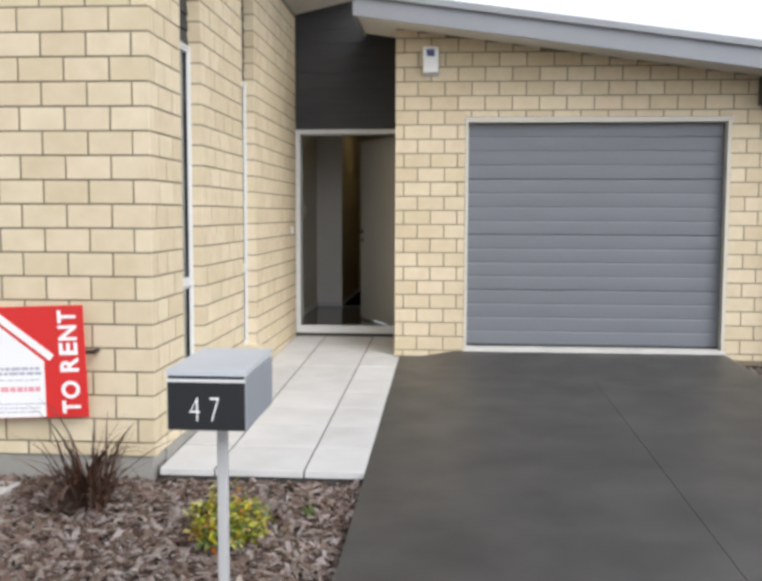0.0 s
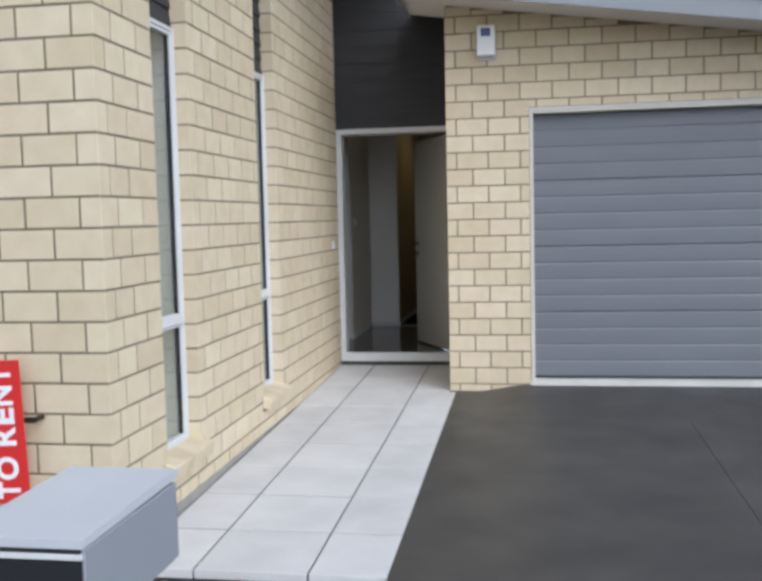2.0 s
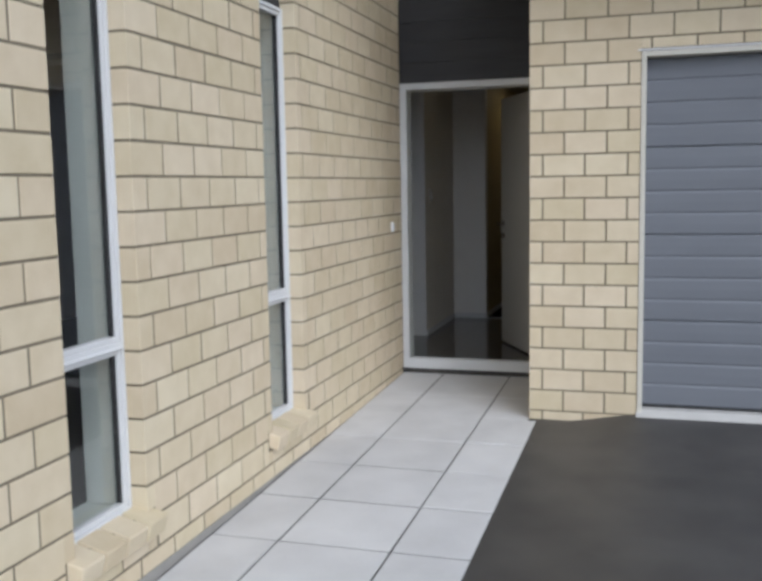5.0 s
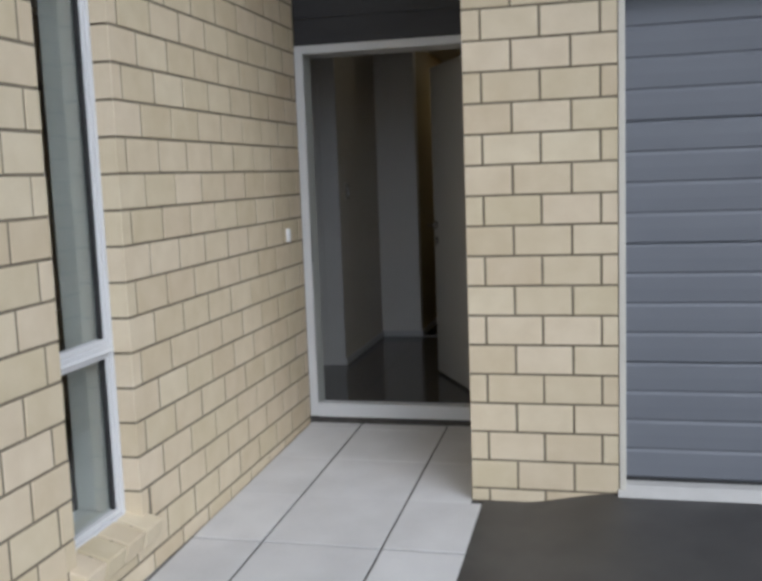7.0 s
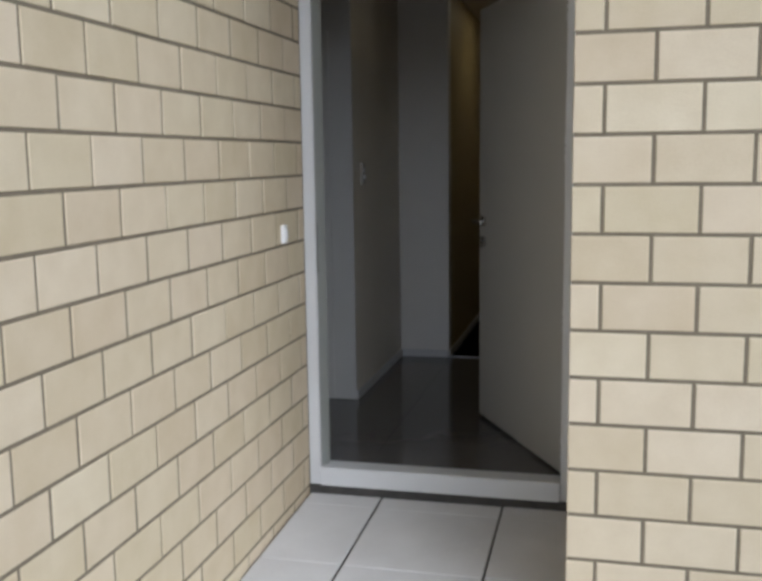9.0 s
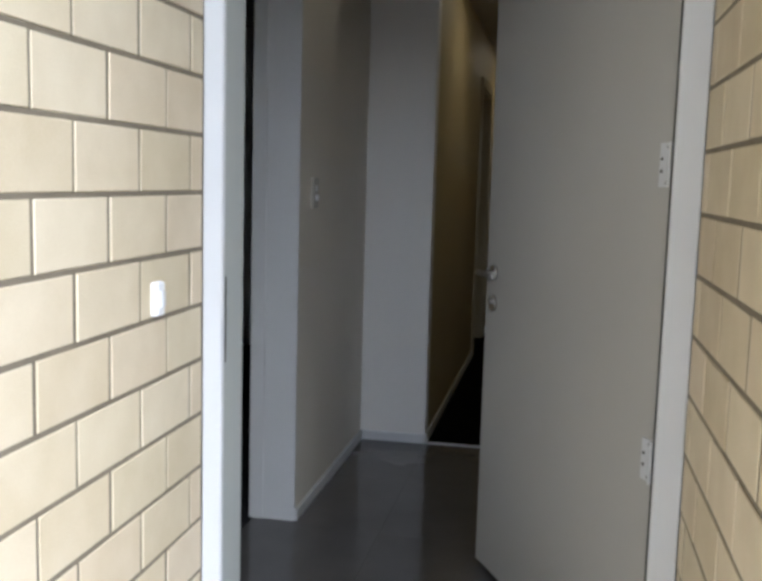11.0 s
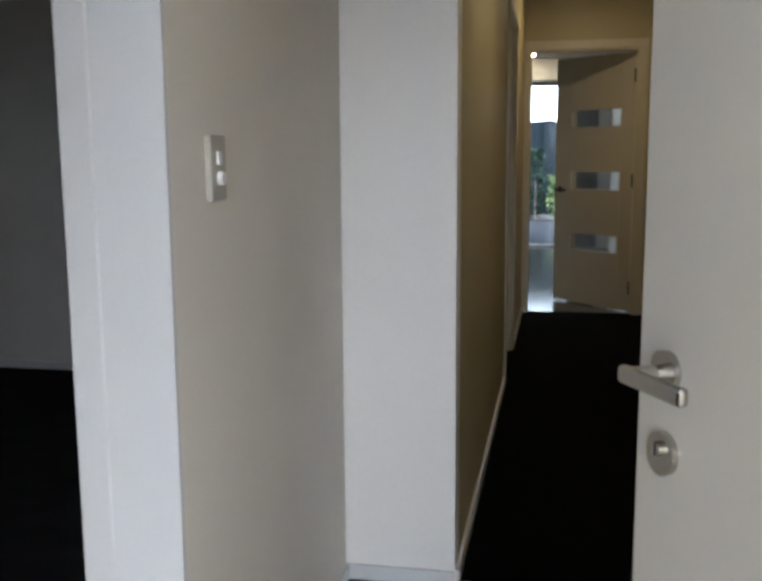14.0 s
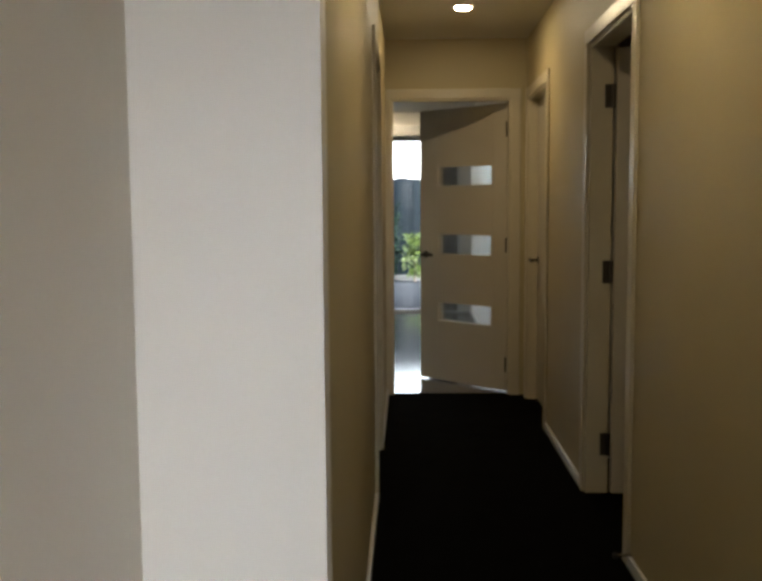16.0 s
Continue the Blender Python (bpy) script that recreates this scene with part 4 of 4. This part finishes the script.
for i, lm in enumerate(LEAF_MIX):
    bm = B()
    for k in range((760, 420, 210)[i]):
        a, b = rnd.uniform(0, 6.28), math.acos(rnd.uniform(0.0, 1))
        r = rnd.uniform(0.55, 1.0) * (0.17 + 0.025 * math.sin(3 * a) + 0.02 * math.cos(5 * b))
        c = Vector((-0.505 + r * math.cos(a) * math.sin(b), -4.40 + r * math.sin(a) * math.sin(b), SZG + 0.03 + 1.22 * r * math.cos(b)))
        if i == 2 and rnd.random() < 0.6 and not (math.sin(a * 2) > 0.2):
            continue
        ln, w = rnd.uniform(0.03, 0.06), rnd.uniform(0.006, 0.011)
        q = Euler((rnd.uniform(-1, 1), rnd.uniform(-1, 1), rnd.uniform(0, 6.28))).to_matrix()
        pts = [c + q @ Vector(v) for v in ((0, 0, 0), (w, ln * 0.45, 0.003), (0, ln, -0.004), (-w, ln * 0.45, 0.003))]
        vs = [bm.verts.new(p) for p in pts]
        bm.faces.new((vs[0], vs[1], vs[2]))
        bm.faces.new((vs[0], vs[2], vs[3]))
    part("leaves", bm, lm, sh)
bm = B()
for k in range(26):
    a = rnd.uniform(0, 6.28)
    cyl(bm, (-0.505, -4.40, SZG - 0.01), (-0.505 + 0.12 * math.cos(a), -4.40 + 0.12 * math.sin(a), SZG + rnd.uniform(0.08, 0.17)), 0.004, 0.002, seg=5)
part("stems", bm, BARK, sh)
lv = thing("garden_weed", (-0.18, -4.05, fall(-4) - 0.07), "small green seedling in the bark mulch", "plant")
bm = B()
for k in range(16):
    blade(bm, (-0.18 + rnd.gauss(0, 0.02), -4.05 + rnd.gauss(0, 0.02), fall(-4) - 0.075), rnd.uniform(0, 6.28), rnd.uniform(0.05, 0.11), rnd.uniform(10, 50), 0.004, 1.0)
part("leaves", bm, LEAF_MIX[1], lv)
bm = box(B(), -2.6, -4.02, fall(-3.9) - 0.10, -1.80, -3.72, fall(-3.9) - 0.035, 0.008)
solid("paving_slab", bm, NIB, "pale concrete slab lying in the mulch", "paving")


def bark(name, x0, x1, y0, y1, count, seed, label):
    """Loose bark chips, each a bent splinter with thickness."""
    rnd = random.Random(seed)
    verts, faces = [], []
    for k in range(count):
        x, y = rnd.uniform(x0, x1), rnd.uniform(y0, y1)
        ln = rnd.choice((0.012, 0.016, 0.022, 0.03, 0.045)) * rnd.uniform(0.7, 1.3)
        w, h = ln * rnd.uniform(0.25, 0.55), rnd.uniform(0.003, 0.007)
        q = Euler((rnd.gauss(0, 0.35), rnd.gauss(0, 0.35), rnd.uniform(0, 6.28))).to_matrix()
        c = Vector((x, y, fall(y) - 0.075 + rnd.uniform(0.0, 0.024)))
        n = len(verts)
        for u, v, z in ((-1, -0.5, 0), (-0.8, 0.9, 0), (0.9, 0.8, 0.2), (1, -0.7, 0), (-0.9, -0.4, 1), (-0.7, 0.7, 1), (0.8, 0.6, 1.2), (0.9, -0.6, 1)):
            verts.append(c + q @ Vector((u * ln * rnd.uniform(0.8, 1.2), v * w, z * h)))
        for f in ((3, 2, 1, 0), (4, 5, 6, 7), (0, 1, 5, 4), (1, 2, 6, 5), (2, 3, 7, 6), (3, 0, 4, 7)):
            faces.append([n + i for i in f])
    me = bpy.data.meshes.new(name)
    me.from_pydata(verts, [], faces)
    me.materials.append(BARK)
    return tagged(new(name, me), label, "mulch", "", "stuff")


bark("bark_mulch", -2.9, 0.045, -5.6, -3.57, 15000, 3, "loose brown and grey bark chips over the garden bed")
bark("bark_mulch", 3.09, 4.4, -4.5, -0.05, 4000, 5, "loose brown bark chips beside the driveway")

# ---- small fittings outside ----
al = thing("alarm_siren", (0.317, 0, 2.55), "white alarm siren box with a blue lens", "alarm")
part("base", box(B(), 0.252, -0.020, 2.545, 0.392, 0.004, 2.795, 0.006), POST_GREY, al, "grey back plate")
part("cover", box(B(), 0.246, -0.075, 2.572, 0.386, -0.020, 2.800, 0.012), PLASTIC, al, "white plastic cover")
part("lens", box(B(), 0.280, -0.080, 2.715, 0.352, -0.070, 2.778, 0.006), BLUE_LENS, al, "blue strobe lens")
bl = thing("bell_push", (WX, 0.835, 1.10), "small white bell push on brick", "doorbell")
part("base", box(B(), WX - 0.002, 0.806, 1.104, WX + 0.016, 0.846, 1.176, 0.006), PLASTIC, bl)
part("button", box(B(), WX + 0.014, 0.817, 1.122, WX + 0.022, 0.836, 1.158, 0.004), ALU_WHITE, bl, "pale oval button")
rw = thing("rainwater_head", (3.33, -0.06, 2.36), "dark steel rainwater head under the eave", "downpipe")
part("hopper", box(B(), 3.20, -0.12, 2.27, 3.40, -0.002, 2.52, 0.006), BLACK_CLAD, rw)
part("pipe", box(B(), 3.43, -0.10, -0.02, 3.51, -0.002, 2.50, 0.006), BLACK_CLAD, rw)

# ---- switches and lamps inside ----


def switch(y0, y1, z0, z1, label):
    ob = thing("light_switch", (LX, (y0 + y1) / 2, z0), label, "light switch")
    part("plate", box(B(), LX - 0.001, y0, z0, LX + 0.011, y1, z1, 0.002), PLATE, ob)
    c, m_ = (y0 + y1) / 2, (z0 + z1) / 2
    part("rocker", box(B(), LX + 0.010, c - 0.010, m_ + 0.006, LX + 0.015, c + 0.010, m_ + 0.030, 0.002), PLASTIC, ob, "white rocker")
    part("dimmer_knob", cyl(B(), (LX + 0.010, c, m_ - 0.017), (LX + 0.021, c, m_ - 0.017), 0.013, 0.011, seg=24), PLASTIC, ob, "white round dimmer knob")


switch(2.449, 2.521, 1.281, 1.396, "slim silver switch plate with rocker and dimmer knob")


def downlight(x, y, watts, label):
    ob = thing("downlight", (x, y, CZ), label, "ceiling light", group="recessed downlights")
    bm = cyl(B(), (x, y, CZ - 0.006), (x, y, CZ + 0.001), 0.062, seg=32)
    part("bezel", bm, PLASTIC, ob)
    part("lamp", cyl(B(), (x, y, CZ - 0.009), (x, y, CZ - 0.0055), 0.041, seg=32), LAMP_GLOW, ob, "glowing warm lamp face")
    lamp = new("downlight_lamp", bpy.data.lights.new("downlight_lamp", "AREA"))
    lamp.data.shape, lamp.data.size, lamp.data.energy, lamp.data.color = "DISK", 0.09, watts, (1.0, 0.51, 0.08)
    lamp.data.spread = radians(150)
    lamp.matrix_basis = Matrix.Translation((x, y, CZ - 0.012))
    return ob


downlight(-0.44, 7.10, 0.10, "lit warm recessed downlight in the hall ceiling")
downlight(-0.44, 4.35, 0.0025, "lit warm recessed downlight nearer the entry")
downlight(-0.99, 12.45, 0.03, "lit warm recessed downlight in the living room")
outlet = thing("door_stop", (HR - 0.02, RD1[0] - 0.12, 0.2), "small dark sprung door stop on the skirting", "door stop")
part("stem", cyl(B(), (HR - 0.012, RD1[0] - 0.12, 0.17), (HR - 0.06, RD1[0] - 0.12, 0.17), 0.006, seg=10), STEEL, outlet)
part("tip", cyl(B(), (HR - 0.06, RD1[0] - 0.12, 0.17), (HR - 0.075, RD1[0] - 0.12, 0.17), 0.011, seg=12), DARK_GAP, outlet, "black rubber tip")

# ---- living room slider and the yard behind ----


def sliding_door(name, m, w, s, label):
    """A sliding door, w wide, in its own plane from 0 to w along u, its leaves meeting at s."""
    ob = new(name)
    ob.matrix_basis = m
    tagged(ob, label, "sliding door", "", "structure")

    def add(pn, bm, material, lab=""):
        o = new(pn, mesh_from(pn, bm, material))
        o.parent = ob
        if lab:
            o["label"] = lab
        return o

    for u in (0, s - 0.04, w - 0.06):
        add("stile", box(B(), u, 0.0, 0.03, u + 0.06, 0.07, 2.04, 0.003), ALU_WHITE)
    add("track", box(B(), 0, 0, -0.02, w, 0.08, 0.03, 0.003), ALU_WHITE)
    add("head", box(B(), 0, 0, 2.04, w, 0.08, 2.095, 0.003), ALU_WHITE)
    for u0, u1 in ((0.06, s - 0.04), (s + 0.02, w - 0.06)):
        p = add("pane", box(B(), u0, 0.032, 0.03, u1, 0.038, 2.04), SLIDER_GLASS, "clear sliding door glass")
        p.visible_shadow = False
    return ob


sliding_door("sliding_door", Matrix.Translation((-2.50, 12.91, FZ)), 2.38, 0.85, "white aluminium sliding glass door to the yard")
box(pb := B(), -2.8, 12.82, 2.205, -0.01, 12.898, 2.32, 0.004)
solid("curtain_rail_box", pb, TRIM_WHITE, "plain pelmet over the sliding door", "pelmet")
bm = B()
cols = []
for i in range(41):
    f = i / 40
    x, y = -0.50 + 0.33 * f, 12.80 + 0.035 * math.sin(i * 1.55)
    cols.append((bm.verts.new((x, y, FZ + 0.02)), bm.verts.new((x, y, 2.21))))
for a, b in zip(cols, cols[1:]):
    bm.faces.new((a[0], b[0], b[1], a[1]))
bmesh.ops.solidify(bm, geom=bm.faces, thickness=0.004)
tagged(new("gathered_curtain", mesh_from("gathered_curtain", bm, BLACK_CLAD)), "dark curtain gathered beside the sliding door", "curtain")
# Overhang added out of view to cut the skylight entering the slider.
box(ev := B(), -6.1, 13.0, 2.36, 0.3, 13.9, 2.44)
solid("rear_sky_block", ev, SOFFIT, "unseen eave added to keep sky light from the rear sliding door", "eave")
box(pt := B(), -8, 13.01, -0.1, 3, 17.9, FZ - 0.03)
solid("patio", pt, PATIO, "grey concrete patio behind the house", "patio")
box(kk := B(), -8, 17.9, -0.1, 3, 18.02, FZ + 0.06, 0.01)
solid("garden_edge", kk, EDGING_DIM, "white concrete edging before the fence", "kerb")
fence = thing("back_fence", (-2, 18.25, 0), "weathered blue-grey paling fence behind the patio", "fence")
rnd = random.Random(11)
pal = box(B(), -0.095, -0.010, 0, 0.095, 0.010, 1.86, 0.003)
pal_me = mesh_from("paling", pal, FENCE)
for i in range(52):
    ob = new("paling", pal_me)
    ob.parent = fence
    ob.location = (-5.5 + 0.15 * i + 2 + rnd.uniform(-0.004, 0.004), -0.022 * (i % 2), rnd.uniform(-0.02, 0.02))
for zr in (0.4, 1.5):
    part("rail", box(B(), -5.6, 18.262, zr, 2.4, 18.31, zr + 0.09), FENCE, fence)


def bush(x, y, z, r, h, n, seed, label):
    ob = thing("garden_shrub", (x, y, z), label, "shrub", group="shrubs before the fence")
    rnd = random.Random(seed)
    bm = B()
    for k in range(n):
        a, f = rnd.uniform(0, 6.28), rnd.random()
        rr = r * rnd.uniform(0.3, 1.0) * (1 - 0.5 * abs(f - 0.4))
        c = Vector((x + rr * math.cos(a), y + rr * 0.5 * math.sin(a), z + 0.1 + h * f))
        s = rnd.uniform(0.025, 0.06)
        q = Euler((rnd.uniform(-1.2, 1.2), rnd.uniform(-1.2, 1.2), rnd.uniform(0, 6.28))).to_matrix()
        vs = [bm.verts.new(c + q @ Vector(v)) for v in ((0, 0, 0), (s * 0.5, s, 0.01), (0, 2 * s, 0), (-s * 0.5, s, 0.01))]
        bm.faces.new((vs[0], vs[1], vs[2], vs[3]))
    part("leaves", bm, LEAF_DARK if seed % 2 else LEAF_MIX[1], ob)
    part("stem", cyl(B(), (x, y, z - 0.02), (x, y, z + h * 0.6), 0.02, 0.008, seg=7), BARK, ob)


bush(-1.05, 17.75, 0.07, 0.22, 1.2, 420, 1, "dark green narrow shrub against the fence")
bush(-0.62, 17.5, 0.07, 0.22, 0.7, 420, 2, "bright green low shrub on the patio edge")
bush(-1.6, 17.8, 0.07, 0.28, 1.5, 500, 3, "dark green narrow shrub against the fence")

# Out-of-view window, added to let daylight into the side room.
side_win = thing("added_window_side_room", (-5.25, 3.3, 0.5), "unseen window added to light the side room", "window", kind="structure")
for y0, y1, z0, z1 in ((2.9, 2.94, 1.2, 2.1), (3.66, 3.7, 1.2, 2.1), (2.94, 3.66, 1.2, 1.24), (2.94, 3.66, 2.06, 2.1)):
    part("frame", box(B(), -5.28, y0, z0, -5.22, y1, z1, 0.003), ALU_WHITE, side_win)
p = part("pane", box(B(), -5.255, 2.94, 1.24, -5.249, 3.66, 2.06), GLASS, side_win)
p.visible_shadow = False

# ---- pieces of paths and floors ----
TILE_CACHE = {}


def tile_mesh(w, d, material, thick=0.04, ease=0.004):
    key = (round(w, 3), round(d, 3), material.name)
    if key not in TILE_CACHE:
        TILE_CACHE[key] = mesh_from("tile", box(B(), -w / 2, -d / 2, -thick, w / 2, d / 2, 0, ease), material)
    return TILE_CACHE[key]


tilt = math.atan(0.026)
rnd = random.Random(21)
ys = [-3.555, -3.075, -2.57, -2.065, -1.56, -1.055, -0.55, -0.045, 0.46, 0.965, DY - 0.005]
for y0, y1 in zip(ys, ys[1:]):
    for x0, x1 in ((WX + 0.009, -0.790), (-0.780, -0.292), (-0.282, 0.046)):
        if y1 > 0.0 and x1 > 0 and y0 > -0.1:
            x1 = -0.004
        w, d = x1 - x0, (y1 - y0) - (0.014 if y0 < -0.6 else 0.004)
        ob = new("paver", tile_mesh(w, d, PAVER, 0.04, 0.002))
        ob.parent = bed
        yc = (y0 + y1) / 2
        ob.location = ((x0 + x1) / 2, yc, fall(yc) + rnd.uniform(-0.0015, 0.0015))
        ob.rotation_euler = (tilt, 0, 0)


def lay(parent, x0, x1, y0, y1, ox, oy, size):
    """Square floor tiles, cut at the edges."""
    i = math.floor((x0 - ox) / size)
    while ox + i * size < x1:
        j = math.floor((y0 - oy) / size)
        while oy + j * size < y1:
            a, b = max(x0, ox + i * size + 0.0005), min(x1, ox + (i + 1) * size - 0.0005)
            c, d = max(y0, oy + j * size + 0.0005), min(y1, oy + (j + 1) * size - 0.0005)
            if b - a > 0.01 and d - c > 0.01:
                ob = new("tile", tile_mesh(b - a, d - c, FLOOR_TILE, 0.005, 0.0004))
                ob.parent = parent
                ob.location = ((a + b) / 2, (c + d) / 2, FZ)
            j += 1
        i += 1


lay(entry_floor, -1.383, HR, DY + 0.142, 3.452, -0.885, 3.455, 0.6)
lay(living_floor, -3.6, 0.0, HE + 0.052, 12.90, -0.885, 3.455, 0.6)

# ---- bricks ----
BRICK_CACHE = {}
BD = 0.090


def brick_data(w, h):
    """Vertices and faces of a brick with eased front edges; u along the wall, d into it, z up."""
    e = 0.0025
    a, b = w / 2, h / 2
    ring = lambda u, d, z: [(-u, d, -z), (u, d, -z), (u, d, z), (-u, d, z)]
    v = ring(a - e, 0, b - e) + ring(a - 0.0008, 0.0009, b - 0.0008) + ring(a, e, b) + ring(a, BD, b)
    f = [(0, 1, 2, 3)]
    for k in (0, 4, 8):
        for i in range(4):
            j = (i + 1) % 4
            f.append((k + i, k + 4 + i, k + 4 + j, k + j))
    f.append((15, 14, 13, 12))
    return v, f


def brick_mesh(w, h):
    key = (round(w, 3), round(h, 3))
    if key not in BRICK_CACHE:
        me = bpy.data.meshes.new("brick")
        v, f = brick_data(*key)
        me.from_pydata(v, [], f)
        me.materials.append(BRICK)
        BRICK_CACHE[key] = me
    return BRICK_CACHE[key]


def cut(rects, hole):
    out = []
    h0, h1, g0, g1 = hole
    for u0, u1, z0, z1 in rects:
        if u1 <= h0 or u0 >= h1 or z1 <= g0 or z0 >= g1:
            out.append((u0, u1, z0, z1))
            continue
        if u0 < h0:
            out.append((u0, h0, z0, z1))
        if u1 > h1:
            out.append((h1, u1, z0, z1))
        m0, m1 = max(u0, h0), min(u1, h1)
        if z1 > g1:
            out.append((m0, m1, g1 + 0.004, z1))
        if z0 < g0:
            out.append((m0, m1, z0, g0 - 0.004))
    return out


def lay_bricks(wall, origin, along, inward, spans, k0, k1, shift, foot, holes, near, top=None, seed=1, BL=0.25, CO=0.13):
    """Brick courses on a wall. spans(k): the stretch of course k; shift(k, u): where its upright joints fall; near(u, z): whether a brick is a part of its own."""
    rnd = random.Random(seed)
    U, D = Vector(along), Vector(inward)
    turn = Matrix((U, D, Vector((0, 0, 1)))).transposed()
    verts, faces = [], []
    for k in range(k0, k1):
        z0, z1 = max(foot, J0 + CO * k + 0.005), J0 + CO * (k + 1) - 0.005
        for s0, s1 in spans(k):
            o = shift(k, (s0 + s1) / 2)
            n0 = math.ceil((s0 + 0.055 - o) / BL)
            marks = [o + i * BL for i in range(n0, n0 + 60) if o + i * BL < s1 - 0.055]
            for u0, u1 in zip([s0 - 0.005] + marks, marks + [s1 + 0.005]):
                u0, u1 = u0 + 0.005, u1 - 0.005
                rects = [(u0, u1, z0, z1)]
                for h in holes:
                    rects = cut(rects, h)
                for a, b, c, d in rects:
                    if top:
                        d = min(d, top((a + b) / 2))
                    if b - a < 0.02 or d - c < 0.02:
                        continue
                    p = Vector(origin) + U * ((a + b) / 2) + Vector((0, 0, (c + d) / 2)) - D * rnd.uniform(-0.001, 0.0015)
                    if near((a + b) / 2, (c + d) / 2):
                        ob = new("brick", brick_mesh(b - a, d - c))
                        ob.parent = wall
                        ob.matrix_basis = Matrix.Translation(p) @ turn.to_4x4() @ Euler((rnd.gauss(0, 0.003), rnd.gauss(0, 0.002), rnd.gauss(0, 0.003))).to_matrix().to_4x4()
                    else:
                        v, f = brick_data(b - a, d - c)
                        n = len(verts)
                        verts += [p + turn @ Vector(q) for q in v]
                        faces += [[n + q for q in g] for g in f]
    if verts:
        me = bpy.data.meshes.new("far_bricks")
        me.from_pydata(verts, [], faces)
        me.materials.append(BRICK_FAR)
        ob = new("far_bricks", me)
        ob.parent = wall
        ob["kind"] = "stuff"


INF = 99
# wing wall along the path: u is y
lay_bricks(wall_path, (WX, 0, 0), (0, 1, 0), (-1, 0, 0),
           lambda k: [(WY if k % 2 == 0 else WY + BD + 0.01, W1[0]), (W1[1], W2[0]), (W2[1], DY - 0.001)] if J0 + CO * k > WB - 0.09 else [(WY if k % 2 == 0 else WY + BD + 0.01, DY - 0.001)],
           -1, 25, lambda k, u: (0.07 if u < W1[0] else 0.048 if u < W2[0] else 0.012) + (0.0 if k % 2 == 0 else 0.123), -0.018,
           [(W1[0], W1[1], WB - 0.085, INF), (W2[0], W2[1], WB - 0.085, INF), (W1[0] - 0.055, W1[1] + 0.055, WB - 0.088, WB + 0.0), (W2[0] - 0.055, W2[1] + 0.055, WB - 0.088, WB + 0.0)],
           lambda u, z: z < 2.15, None, 31)
# wing wall to the street: u is x
lay_bricks(wall_street, (0, WY, 0), (1, 0, 0), (0, 1, 0),
           lambda k: [(-6.0, WX - BD - 0.01 if k % 2 == 0 else WX)], -1, 23,
           lambda k, u: -1.19 if k % 2 == 0 else -1.315, -0.018, [], lambda u, z: u > -2.45 and z < 2.75, lambda x: wing(x, WY) - 0.02, 32)
# garage front: u is x
lay_bricks(wall_garage, (0, 0, 0), (1, 0, 0), (0, 1, 0), lambda k: [(0, GX0 - 0.001), (GX1 + 0.001, 3.9)] if J0 + CO * (k + 1) < GZ + 0.03 else [(0, 3.9)], -1, 24,
           lambda k, u: (0.203 if k % 2 == 0 else 0.078), 0.0, [(GX0, GX1, -1, GZ + 0.010)], lambda u, z: True, lambda x: low(x) + 0.03, 33, 0.243, 0.1287)
# recess side: u runs from the door outwards
lay_bricks(wall_recess, (0, 0, 0), (0, -1, 0), (1, 0, 0), lambda k: [(-DY + 0.001, -BD - 0.01)], -1, 24,
           lambda k, u: (-0.02 if k % 2 == 0 else -0.14), 0.0, [], lambda u, z: z < 2.7, lambda y: 2.95, 34, 0.25, 0.1287)
